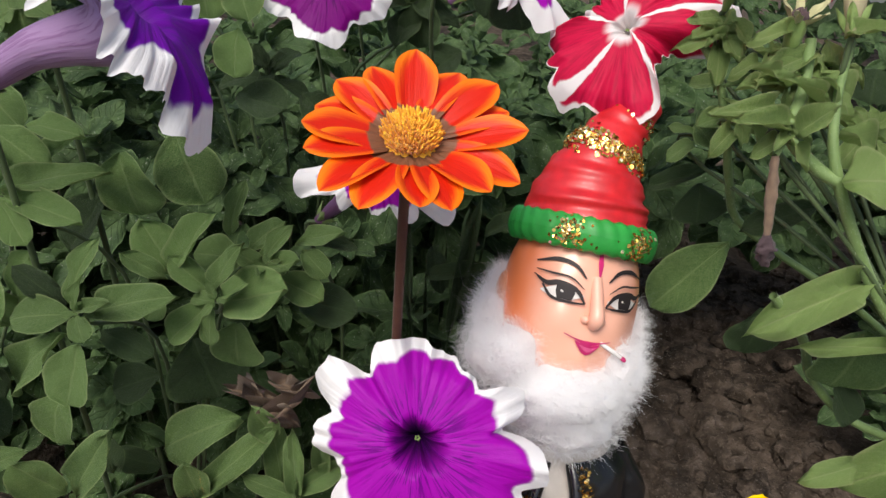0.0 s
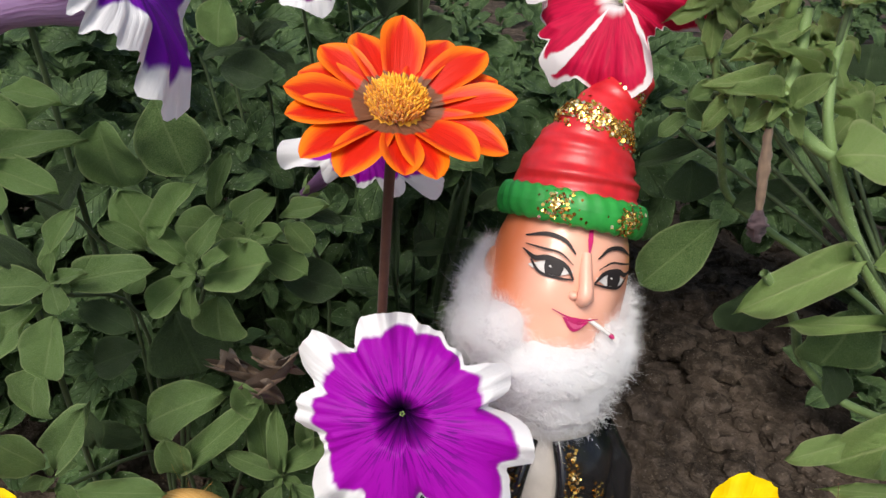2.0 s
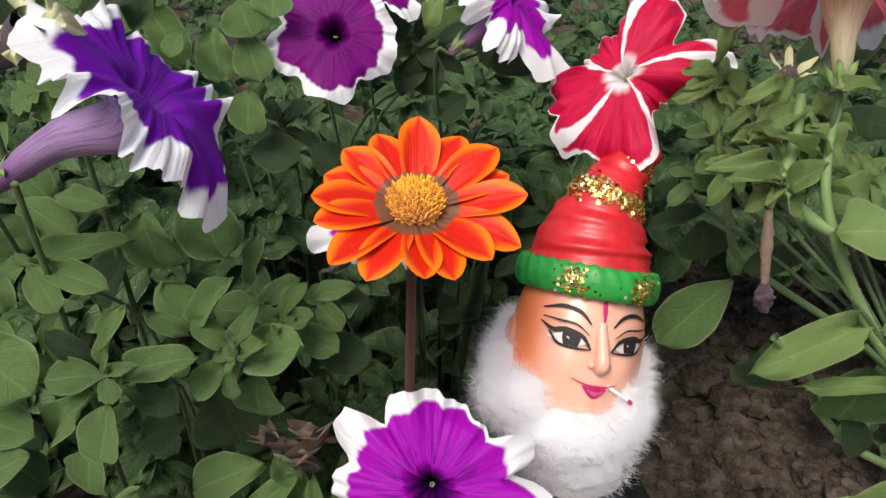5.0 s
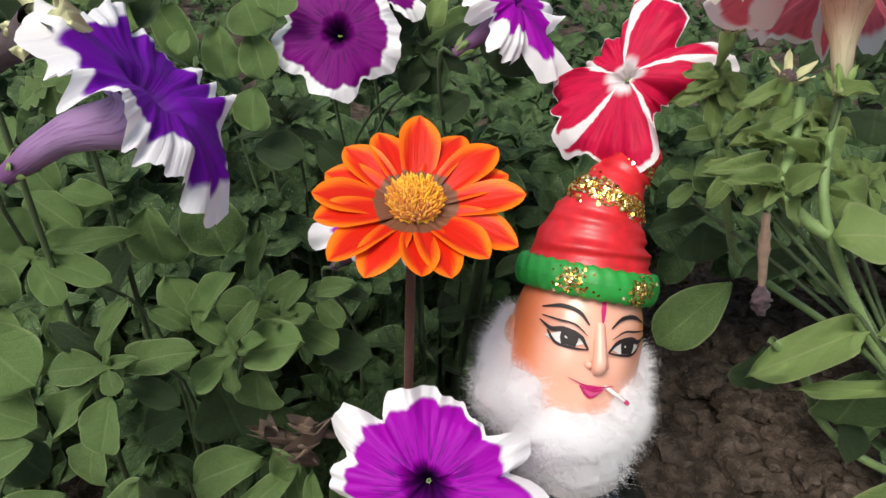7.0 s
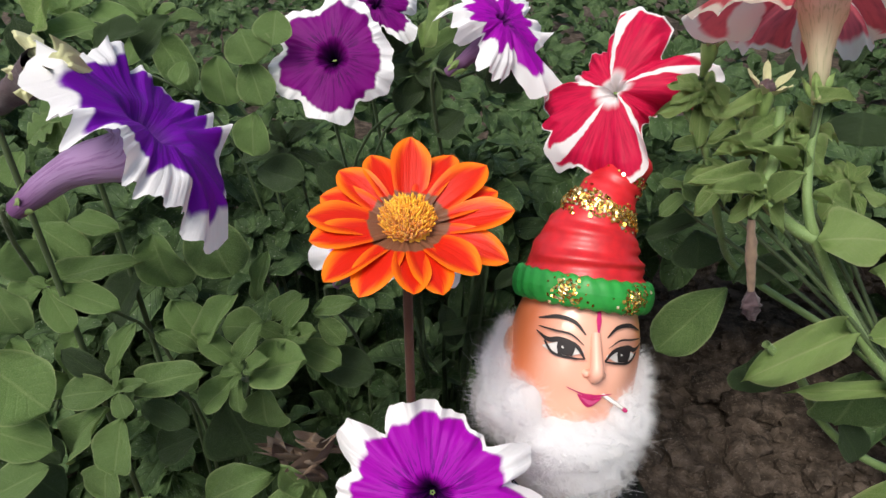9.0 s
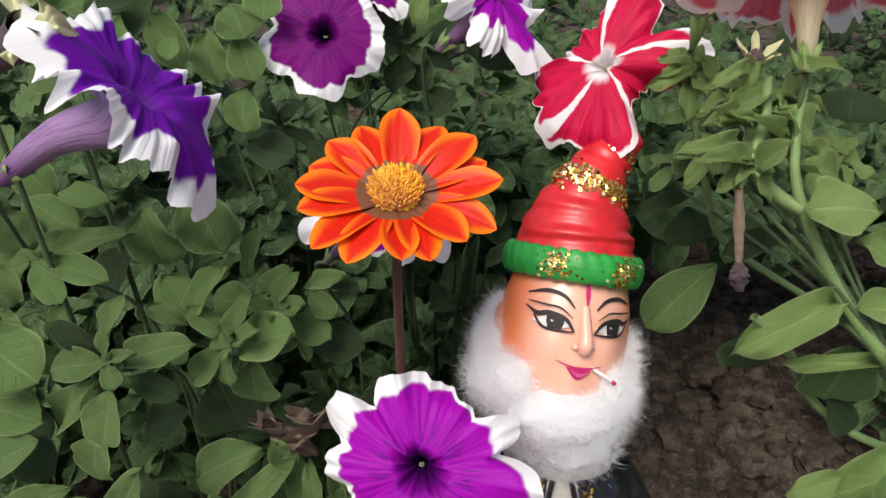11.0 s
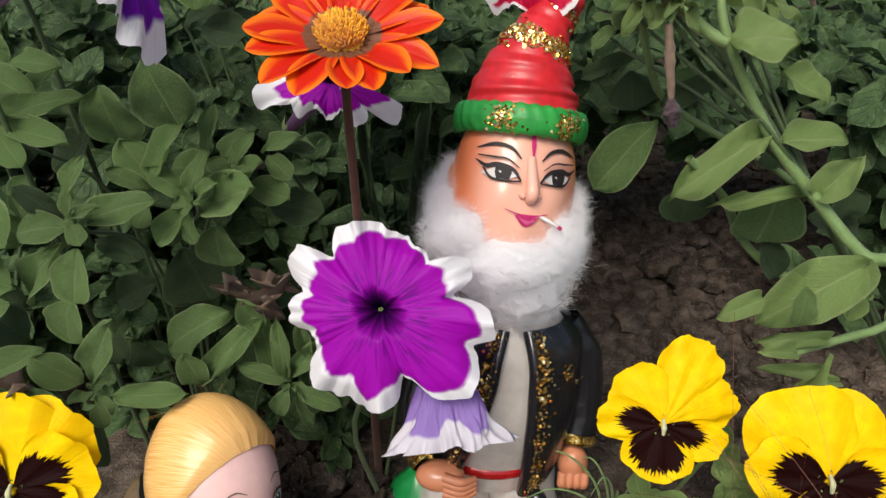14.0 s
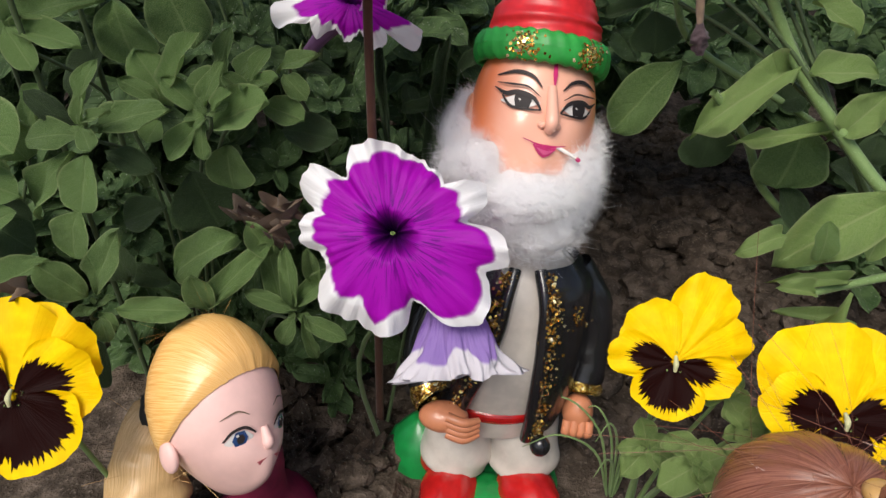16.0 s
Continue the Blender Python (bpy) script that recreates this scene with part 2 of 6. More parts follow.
M_GLITTER = glitter()
M_HAT = paint("hat_red", (0.62, 0.018, 0.025), 0.42, 0.1)
M_BAND = paint("band_green", (0.025, 0.33, 0.05), 0.48, 0.05)
M_SKIN = paint("skin_orange", (0.62, 0.24, 0.12), 0.35, vary=0.06)
M_FACE = paint("face_peach", (0.80, 0.42, 0.31), 0.36, 0.15, vary=0.0)
def skull_material():
    """Peach in the middle of the face, orange towards the sides."""
    n = Nodes("skin_blend", 0.30, coat=0.3)
    u, v = n.uv()
    side = n.math("ABSOLUTE", n.math("SUBTRACT", u, 0.5))
    f = n.noise(150.0, 4.0)
    n.bump(f, 0.2, 0.0008)
    return n.done(n.mix(n.step(n.math("ADD", side, n.math("MULTIPLY", f, 0.03)), 0.33, 0.43), (0.76, 0.20, 0.07), (0.80, 0.41, 0.29)))


M_SKULL = skull_material()
M_SHIRT = paint("shirt_grey_white", (0.60, 0.55, 0.49), 0.35, vary=0.06)
M_JACKET = paint("jacket_black", (0.012, 0.012, 0.014), 0.25)
M_BOOT = paint("boot_red", (0.50, 0.012, 0.012), 0.25)
M_BASE = paint("base_green", (0.01, 0.26, 0.055), 0.35)
M_INK = paint("ink_black", (0.016, 0.010, 0.010), 0.65, 0.0)
M_EYE = paint("eye_white", (0.72, 0.68, 0.64), 0.3)
M_LIP = paint("lip_magenta", (0.55, 0.015, 0.14), 0.3)
M_CIG = paint("stick_white", (0.75, 0.73, 0.70), 0.5)


def cotton():
    n = Nodes("cotton_beard", 0.95, through_light=0.45, spec=0.1)
    return n.done(n.mix(n.noise(120.0, 4.0), (0.93, 0.93, 0.94), (0.97, 0.97, 0.97)))


M_COTTON = cotton()


def hair_material(name, a, b, shine):
    n = Nodes(name, 0.27, spec=shine)
    u, v = n.uv()
    f = n.noise(26.0, 6.0, n.stretch(n.coord("UV"), 22.0, 0.16, 1.0), 0.15)
    n.bump(f, 0.3, 0.0006)
    return n.done(n.mix(n.step(f, 0.3, 0.7), a, b))


M_BLONDE = hair_material("blonde_hair", (0.74, 0.36, 0.08), (0.93, 0.60, 0.23), 0.8)
M_PONY = hair_material("ponytail_hair", (0.52, 0.30, 0.10), (0.88, 0.62, 0.32), 0.6)
M_BRUNETTE = hair_material("brown_hair", (0.13, 0.04, 0.025), (0.34, 0.14, 0.085), 0.6)
M_DOLL = paint("doll_skin", (0.78, 0.50, 0.45), 0.4, 0.1, vary=0.03)
M_TIE = paint("hair_tie_black", (0.015, 0.014, 0.014), 0.6, 0.0)
M_DRESS = paint("dress_wine", (0.22, 0.01, 0.05), 0.6, 0.0)
M_IRIS = paint("iris_blue", (0.03, 0.07, 0.20), 0.2)
M_DOLL_LIP = paint("doll_lip", (0.62, 0.12, 0.16), 0.3)
M_PEARL = paint("tie_ochre", (0.62, 0.36, 0.12), 0.3)


def soil_material(name="soil"):
    n = Nodes(name, 0.95, spec=0.15)
    p = n.coord("Object")
    a, b, c = n.noise(9.0, 5.0, p), n.noise(70.0, 6.0, p), n.noise(420.0, 4.0, p)
    col = n.mix(n.step(a, 0.35, 0.7), (0.038, 0.029, 0.021), (0.080, 0.060, 0.044))
    col = n.mix(n.step(b, 0.4, 0.72), col, (0.145, 0.112, 0.086))
    col = n.mix(n.math("MULTIPLY", n.step(c, 0.55, 0.72), 0.6), col, (0.22, 0.18, 0.145))
    n.bump(n.math("ADD", b, n.math("MULTIPLY", c, 0.6)), 0.9, 0.006)
    return n.done(col)


M_SOIL = soil_material()


# ---- shape helpers ----
def grid_mesh(name, nu, nv, f, material, closed=False, mark=None):
    """A sheet of nu x nv cells; f(u, v) gives a place. The UV map holds u and v, or what mark(u, v) makes of v."""
    cols = nu if closed else nu + 1
    verts = [tuple(f(i / nu, j / nv)) for j in range(nv + 1) for i in range(cols)]
    faces, uvs = [], []
    for j in range(nv):
        for i in range(nu):
            k = (i + 1) % cols if closed else i + 1
            faces.append((j * cols + i, j * cols + k, (j + 1) * cols + k, (j + 1) * cols + i))
            uvs += [i / nu, j / nv, (i + 1) / nu, j / nv, (i + 1) / nu, (j + 1) / nv, i / nu, (j + 1) / nv]
    me = bpy.data.meshes.new(name)
    me.from_pydata(verts, [], faces)
    if mark:
        for k in range(0, len(uvs), 2):
            uvs[k + 1] = mark(uvs[k], uvs[k + 1])
    me.uv_layers.new(name="UVMap").data.foreach_set("uv", uvs)
    me.polygons.foreach_set("use_smooth", [True] * len(faces))
    me.materials.append(material)
    return me


def glide(points, n):
    """n + 1 places along a smooth curve through the points."""
    p = [Vector(q) for q in points]
    p = [p[0] * 2 - p[1]] + p + [p[-1] * 2 - p[-2]]
    out = []
    for k in range(n + 1):
        x = k / n * (len(p) - 3)
        i = min(int(x), len(p) - 4)
        t = x - i
        a, b, c, d = p[i:i + 4]
        out.append(0.5 * (2 * b + (c - a) * t + (2 * a - 5 * b + 4 * c - d) * t * t + (3 * b - a - 3 * c + d) * t ** 3))
    return out


def tube_mesh(name, points, radii, material, n=14, sides=10, knobs=0.0, seed=0):
    path = glide(points, n)
    rad = np.interp(np.linspace(0, 1, n + 1), np.linspace(0, 1, len(radii)), radii)
    frames, side = [], None
    for k, q in enumerate(path):
        d = (path[min(k + 1, n)] - path[max(k - 1, 0)]).normalized()
        if side is None:
            side = d.orthogonal().normalized()
        side = (side - d * side.dot(d)).normalized()
        frames.append((q, side, d.cross(side)))

    def f(u, v):
        k = round(v * n)
        q, a, b = frames[k]
        w = rad[k] * (1 + knobs * noise.noise((u * 7 + seed, v * 9, seed)))
        return q + (a * math.cos(2 * math.pi * u) + b * math.sin(2 * math.pi * u)) * w

    return grid_mesh(name, sides, n, f, material, closed=True)


def thing(name, place, label, category, group=""):
    ob = new(name)
    ob.location = place
    ob.empty_display_size = 0.01
    return tagged(ob, label, category, group)


def under(name, me, parent, m=None, label=""):
    """A mesh as a part of a thing; m is its pose in the world. Stands with no turn of the thing itself."""
    ob = new(name, me)
    base, p = Vector((0, 0, 0)), parent
    while p is not None:
        base += p.location
        p = p.parent
    ob.parent = parent
    ob.matrix_basis = Matrix.Translation(-base) @ (m if m is not None else Matrix.Identity(4))
    if label:
        ob["label"] = label
    return ob


def aim(place, z, y=(0, 0, 1)):
    """The pose at place whose own z runs along z, and its y as near to y as can be."""
    z = Vector(z).normalized()
    x = Vector(y).cross(z)
    x = x.normalized() if x.length > 1e-5 else z.orthogonal().normalized()
    m = Matrix((x, z.cross(x), z)).transposed().to_4x4()
    return Matrix.Translation(place) @ m


# ---- leaves ----
def leaf_sheet(name, material, shape=0.8, curl=0.25, fold=0.25, wave=0.03, seed=0, nu=6, nv=12, tip=0.65):
    """A leaf of length 1 along y and about 1 wide, face up along z."""
    def f(u, v):
        s = 2 * u - 1
        top = shape / (shape + tip)
        w = 0.5 * (v / top) ** shape * max(0.0, (1 - v) / (1 - top)) ** tip + 0.035 * (1 - v)
        x = s * w * (1 + 0.05 * noise.noise((v * 5, s * 2, seed)))
        z = -curl * v * v + fold * abs(x) * (1 - 0.5 * v) + wave * math.sin(9 * v + 4 * s + seed) * abs(s)
        z += 0.07 * noise.noise((s * 1.5, v * 3, seed + 3)) + 0.02 * math.sin(20 * v - 9 * abs(s)) * abs(s) * (1 - v)
        return (x, v - 0.12 * curl * v * v, z)
    return grid_mesh(name, nu, nv, f, material)


def leaf_set(tag, material, shape=0.80, tip=0.50, wavy=1.0, bow=1.0):
    return [leaf_sheet("leaf_" + tag, material, shape + 0.12 * (k % 3), bow * (0.05 + 0.11 * k), (0.42 - 0.07 * k) * (1.5 if wavy > 1 else 1.0), wavy * (0.025 + 0.014 * k), k * 3.7, 8, 14, tip + 0.07 * (k % 3)) for k in range(5)]


LEAVES = {"mid": leaf_set("mid", M_LEAF), "dark": leaf_set("dark", M_LEAF_DARK_SHADE), "light": leaf_set("light", M_LEAF_LIGHT, 0.66, 0.66, 2.6, 1.7)}
OPEN_UP = Vector((0.0, -0.62, 0.78))


def leaf(plant, base, tip, width, kind="mid", lean=OPEN_UP, which=None, rng=random):
    base, tip = Vector(base), Vector(tip)
    y = tip - base
    size = y.length
    z = Vector(lean)
    x = y.normalized().cross(z).normalized()
    z = x.cross(y.normalized())
    m = Matrix((x * width, y, z * size)).transposed().to_4x4()
    me = LEAVES[kind][rng.randrange(5) if which is None else which]
    return under("leaf", me, plant, Matrix.Translation(base) @ m)


def rosette(plant, centre, size, count, seed, kind="mid", axis=(0.0, -0.35, 0.93), slim=0.52, low=0.0):
    """A shoot seen from its tip: small leaves in the heart, larger ones round it."""
    rng = random.Random(seed)
    m = aim(centre, axis)
    spin = rng.uniform(0, 6.28)
    for k in range(count):
        a = spin + k * 2.4 + rng.uniform(-0.25, 0.25)
        q = k / max(1, count - 1)
        length = size * (0.30 + 0.75 * q ** 0.8) * rng.uniform(0.88, 1.15)
        rise = radians(66 - 62 * q ** 0.8 + rng.uniform(-9, 9) - low)
        out = Vector((math.cos(a) * math.cos(rise), math.sin(a) * math.cos(rise), math.sin(rise)))
        start = m @ Vector((out.x * 0.07 * size, out.y * 0.07 * size, -q * size * 0.38))
        tip = start + m.to_3x3() @ out * length
        normal = m.to_3x3() @ Vector((-math.cos(a) * math.sin(rise), -math.sin(a) * math.sin(rise), math.cos(rise) + 0.12))
        leaf(plant, start, tip, length * slim * rng.uniform(0.85, 1.15), kind, normal, rng=rng)


def stem(parent, points, radii, material=M_STEM, name="stem", n=16, hairs=0, seed=1):
    ob = under(name, tube_mesh(name, points, radii, material, n, 9), parent)
    if hairs:
        rng = random.Random(seed)
        path = glide(points, 60)
        verts, faces = [], []
        for _ in range(hairs):
            k = rng.randrange(60)
            q = path[k].lerp(path[k + 1], rng.random())
            d = (path[k + 1] - path[k]).normalized()
            o = Vector((rng.gauss(0, 1), rng.gauss(0, 1), rng.gauss(0, 1)))
            o = (o - d * o.dot(d)).normalized()
            w = float(np.interp(k / 60, np.linspace(0, 1, len(radii)), radii))
            s = d.cross(o) * 0.00006
            a = q + o * w * 0.95
            i = len(verts)
            verts += [a - s, a + s, a + o * rng.uniform(0.0008, 0.0019)]
            faces.append((i, i + 1, i + 2))
        me = bpy.data.meshes.new("hair_fuzz")
        me.from_pydata(verts, [], faces)
        me.materials.append(M_HAIR_FINE)
        tagged(under("fuzz", me, parent, label="fine pale hairs on the stem"), kind="stuff")
    return ob


def plant(name, base, label, category="plant", group=""):
    return thing(name, base, label, category, group)


# ---- flowers ----
def bloom_mesh(material, lobes, depth, seed, ruffle=0.006, throat=0.26, floor=0.45, pleat=0.0016, turn=0.0):
    """An open flower along z. Lobes: degrees, reach, half width in degrees, lift of the tip, share of white at the tip."""
    mean = sum(k[1] for k in lobes) / len(lobes)

    def at_angle(u):
        a = 360 * u + turn
        w = [math.exp(-abs(((a - k[0] + 180) % 360 - 180) / (1.36 * k[2])) ** 4) for k in lobes]
        r = (sum((k[1] * q) ** 6 for k, q in zip(lobes, w)) + (floor * mean) ** 6) ** (1 / 6)
        g = [q ** 2 + 1e-6 for q in w]
        total = sum(g)
        dip = min(1.0, max(0.25, (max(w) - 0.35) / 0.55))
        return radians(a), r, sum(k[3] * q for k, q in zip(lobes, g)) / total, dip * sum(k[4] * q for k, q in zip(lobes, g)) / total

    def f(u, v):
        a, r, lift, white = at_angle(u)
        c, s = math.cos(a), math.sin(a)
        r *= v * (1 + v ** 4 * (0.10 * noise.noise((c * 3.4, s * 3.4, seed)) + 0.035 * noise.noise((c * 7.5, s * 7.5, seed + 2)) + 0.015 * noise.noise((c * 20, s * 20, seed + 2))))
        z = lift * v ** 2.4
        if v < throat:
            z -= depth * (1 - v / throat) ** 1.8
        z += ruffle * v ** 4 * (1.3 * noise.noise((c * 3.6, s * 3.6, seed + 9)) + 0.7 * noise.noise((c * 9, s * 9, seed + 4)))
        z += pleat * v * (1.2 - v) * math.cos(5 * a + seed) + 0.4 * pleat * v ** 2 * noise.noise((c * 16, s * 16, v))
        z -= ruffle * 0.9 * max(0.0, v - 0.82) / 0.18 * max(0.0, 0.4 + noise.noise((c * 2.2, s * 2.2, seed + 6)))
        return (r * c, r * s, z)

    def mark(u, v):
        a, r, lift, white = at_angle(u)
        white *= 0.85 + 0.7 * noise.noise((math.cos(a) * 4, math.sin(a) * 4, seed + 1)) + 0.12 * noise.noise((math.cos(a) * 14, math.sin(a) * 14, seed + 1))
        e = min(0.97, max(0.3, 1 - white))
        return v * 0.8 / e if v < e else 0.8 + 0.2 * (v - e) / (1 - e)
    return grid_mesh("corolla", 180, 36, f, material, True, mark)


def sepals_mesh(size, material, count=5, rise=55):
    bm = bmesh.new()
    for k in range(count):
        me = leaf_sheet("sepal", material, 0.75, -0.25, 0.4, 0.02, k)
        m = pose(0, 0, 0, 0, 0, 360 / count * k) @ pose(0, size * 0.18, 0, rise) @ Matrix.Diagonal((size * 0.3, size, size, 1))
        me.transform(m)
        bm.from_mesh(me)
        bpy.data.meshes.remove(me)
    me = bpy.data.meshes.new("calyx")
    bm.to_mesh(me)
    bm.free()
    me.materials.append(material)
    me.polygons.foreach_set("use_smooth", [True] * len(me.polygons))
    return me


def petunia(label, centre, face, size, material, tail, tube_material_, seed, lobes, depth=0.02, wide=0.006, throat=0.2, foot=None, bend=None, fuzz=0, turn=0.0, wave=0.006, floor=0.45):
    centre, tail = Vector(centre), Vector(tail)
    ground_at = Vector(foot) if foot else Vector((tail.x, tail.y + 0.03, 0))
    f = thing("petunia_flower", ground_at, label, "flower", "petunia flowers")
    m = aim(centre, face)
    under("corolla", bloom_mesh(material, lobes, depth, seed, wave, throat, floor, turn=turn), f, m)
    z = Vector(face).normalized()
    neck = centre - z * depth * 0.6
    mid = Vector(bend) if bend else neck.lerp(tail, 0.5)
    throat_r = size * (throat + 0.05)
    under("tube", tube_mesh("tube", [tail, mid, neck, centre - z * depth * 0.25], [wide * 0.36, wide * 0.62, max(wide, size * 0.17), throat_r], tube_material_, 18, 14, 0.12, seed), f)
    under("calyx", sepals_mesh(0.012, M_CALYX), f, aim(tail, mid - tail, (0, 1, 0.3)), "green sepals at the base of the tube")
    away = (tail - mid).normalized()
    stem(f, [tail, tail + away * 0.012 + Vector((0, 0.004, -0.004)), tail.lerp(ground_at, 0.45) + Vector((0, min(0.06, 0.2 * (tail - ground_at).length), 0)), ground_at], [0.0012, 0.0012, 0.0012, 0.0014], M_STEM_SHADE, hairs=fuzz, seed=seed)
    if depth > 0.012:
        bm = bmesh.new()
        for k in range(5):
            bmesh.ops.create_icosphere(bm, subdivisions=1, radius=0.0006, matrix=Matrix.Translation((0.0009 * math.cos(k * 1.26), 0.0011 * math.sin(k * 1.26), 0.0)))
        me = bpy.data.meshes.new("stamens")
        bm.to_mesh(me)
        bm.free()
        me.materials.append(M_CALYX)
        under("stamens", me, f, Matrix.Translation(centre - z * depth * 0.55), "pale stamens deep in the throat")
    return f


def gazania(centre, face, size, foot):
    f = thing("gazania_flower", foot, "orange and red gazania in full bloom on a dark stem", "flower")
    c = Vector(centre)
    m = aim(c, face)
    rng = random.Random(5)
    shapes = []
    for k in range(4):
        def outline(u, v, k=k):
            s = 2 * u - 1
            w = 0.085 + 0.135 * math.sin(math.pi * (0.06 + 0.66 * v)) ** 1.1
            if v > 0.62:
                w *= max(0.0, 1 - ((v - 0.62) / 0.38) ** 2.2) ** 0.62
            x = s * max(w, 0.004)
            z = 0.10 * v - (0.05 + 0.06 * k) * v ** 2.2 + 0.45 * x * x / 0.18 * (0.5 if k % 2 else 0.8) * (1 - v * 0.4) + 0.012 * math.cos(9 * s) * (1 - v)
            return (x + 0.02 * (k - 1.5) * v * v, v, z)
        shapes.append(grid_mesh("petal", 10, 22, outline, M_GAZ))
    count = 16
    inner = 0.20 * size
    for k in range(count):
        a = 360 / count * k + rng.uniform(-4, 4)
        length = (size - inner) * rng.uniform(0.93, 1.05)
        p = m @ pose(0, 0, 0.0009 * (k % 2) * 2, 0, 0, a) @ pose(0, inner, 0, rng.uniform(11, 19) - 6 * (k % 2), rng.uniform(-10, 10), 0) @ Matrix.Diagonal((length * rng.uniform(1.0, 1.18), length, length, 1))
        under("petal", shapes[k % 4], f, p)
    # domed heart of many small florets
    verts, faces = [], []
    for k in range(330):
        q = math.sqrt((k + 0.5) / 330)
        a = k * 2.39996
        r0 = 0.235 * size * q
        base = Vector((r0 * math.cos(a), r0 * math.sin(a), 0.10 * size * (1 - q * q) + 0.004))
        h = size * (0.05 + 0.05 * rng.random()) * (1.25 if q > 0.55 else 0.75)
        d = (Vector((math.cos(a) * q * 0.7, math.sin(a) * q * 0.7, 1)) + Vector((rng.gauss(0, 0.16), rng.gauss(0, 0.16), 0))).normalized()
        e1 = d.orthogonal().normalized()
        e2 = d.cross(e1)
        w = 0.011 * size
        i = len(verts)
        for s in range(5):
            o = e1 * math.cos(s * 1.2566) + e2 * math.sin(s * 1.2566)
            verts += [base - d * 0.002 + o * w * 0.8, base + d * h * 0.8 + o * w]
        verts.append(base + d * h)
        for s in range(5):
            t = (s + 1) % 5
            faces += [(i + 2 * s, i + 2 * t, i + 2 * t + 1, i + 2 * s + 1), (i + 2 * s + 1, i + 2 * t + 1, i + 10)]
    me = bpy.data.meshes.new("florets")
    me.from_pydata(verts, [], faces)
    me.materials.append(M_DISC)
    under("floret_dome", me, f, m, "yellow-orange tube florets crowded into a dome")
    dome = grid_mesh("disc", 24, 8, lambda u, v: (0.25 * size * v * math.cos(6.28319 * u), 0.25 * size * v * math.sin(6.28319 * u), 0.10 * size * (1 - v * v) + 0.0015), M_DISC, True)
    under("disc", dome, f, m)
    z = Vector(face).normalized()
    cup = tube_mesh("calyx", [c - z * 0.013, c - z * 0.007, c - z * 0.0005], [0.0025, 0.007, 0.0085], M_STEM_RED, 8, 14, 0.1)
    under("calyx", cup, f)
    stem(f, [c - z * 0.012, c - z * 0.02 + Vector((-0.002, 0.004, -0.02)), Vector(foot).lerp(c, 0.5) + Vector((0.0, 0.003, 0)), foot], [0.0026, 0.0023, 0.0025, 0.003], M_STEM_RED)
    return f


def pansy(centre, face, size, foot, seed, petals, up=(0, 0, 1), spin=0.0):
    f = thing("pansy_flower", foot, "yellow pansy with dark maroon blotches, ragged at their edges", "flower", "pansies")
    m = aim(centre, face, up) @ pose(0, 0, 0, 0, 0, spin)

    def petal(span, length, lift, bow, k, mat, notch=0.0, frill=0.05):
        def g(u, v):
            a = (u - 0.5) * span
            edge = math.cos((u - 0.5) * math.pi) ** 0.55 if 0 < u < 1 else 0.0
            r = length * v * (0.50 + 0.50 * edge) * (1 - notch * math.exp(-((u - 0.5) * 9) ** 2) * v)
            r *= 1 + 0.10 * v ** 3 * noise.noise((u * 5, k * 3.3, seed)) + 0.03 * v ** 4 * noise.noise((u * 22, k * 1.3, seed))
            z = lift * v + bow * length * v * v + 1.6 * frill * length * v ** 3 * noise.noise((u * 5 + k, v * 2, seed)) + 0.0015 * v * (1 - v) * math.sin(18 * u + k)
            return (r * math.sin(a), r * math.cos(a), z)
        return grid_mesh("petal", 30, 16, g, mat)

    for k, (turn, span, length, lift, bow, mat) in enumerate(petals):
        under("petal", petal(span, size * length, lift, bow, k + 1, mat, 0.10 if mat is M_PANSY_LIP else 0.0, 0.09), f, m @ pose(0, 0, 0.0006, 0, 0, turn), "broad lower petal with the largest dark blotch" if mat is M_PANSY_LIP else "")
    eye = tube_mesh("eye", [(0, 0.003, 0.001), (0, 0.0, 0.0045), (0, -0.004, 0.004)], [0.0008, 0.0014, 0.0008], M_CREAM, 8, 8)
    under("eye", eye, f, m, "pale green and cream heart")
    z = Vector(face).normalized()
    c = Vector(centre)
    under("calyx", sepals_mesh(0.010, M_CALYX), f, aim(c - z * 0.008, z, (0, 0, 1)))
    stem(f, [c - z * 0.002, c - z * 0.014 + Vector((0, 0, 0.002)), c - z * 0.018 + Vector((0, 0.004, -0.018)), foot], [0.0012, 0.0012, 0.0013, 0.0016])
    return f


# ---- ground ----
def ground_height(x, y):
    h = 0.010 * noise.noise((x * 9, y * 9, 1.0)) + 0.006 * noise.noise((x * 28, y * 28, 4.0)) + 0.0035 * noise.noise((x * 80, y * 80, 7.0))
    near = math.exp(-((x - 0.1) ** 2 + (y - 0.3) ** 2) * 0.5)
    hollow = 0.016 * math.exp(-((x - 0.075) ** 2 + (y - 0.28) ** 2) / 0.012)
    return h * near - 0.004 - hollow


def spread(n, centre, close, far):
    """n + 1 places, dense round the centre and ever wider towards the far ends."""
    s = np.linspace(-1, 1, n + 1)
    return centre + close * s + (far - close) * np.sign(s) * np.abs(s) ** 9


gx, gy = spread(240, 0.1, 0.75, 60.0), spread(240, 0.4, 0.75, 60.0)
ground = new("ground", grid_mesh("ground", 240, 240, lambda u, v: (gx[round(u * 240)], gy[round(v * 240)], ground_height(gx[round(u * 240)], gy[round(v * 240)])), M_SOIL))
tagged(ground, "dry grey-brown garden soil, crumbly and uneven", "ground", kind="structure")


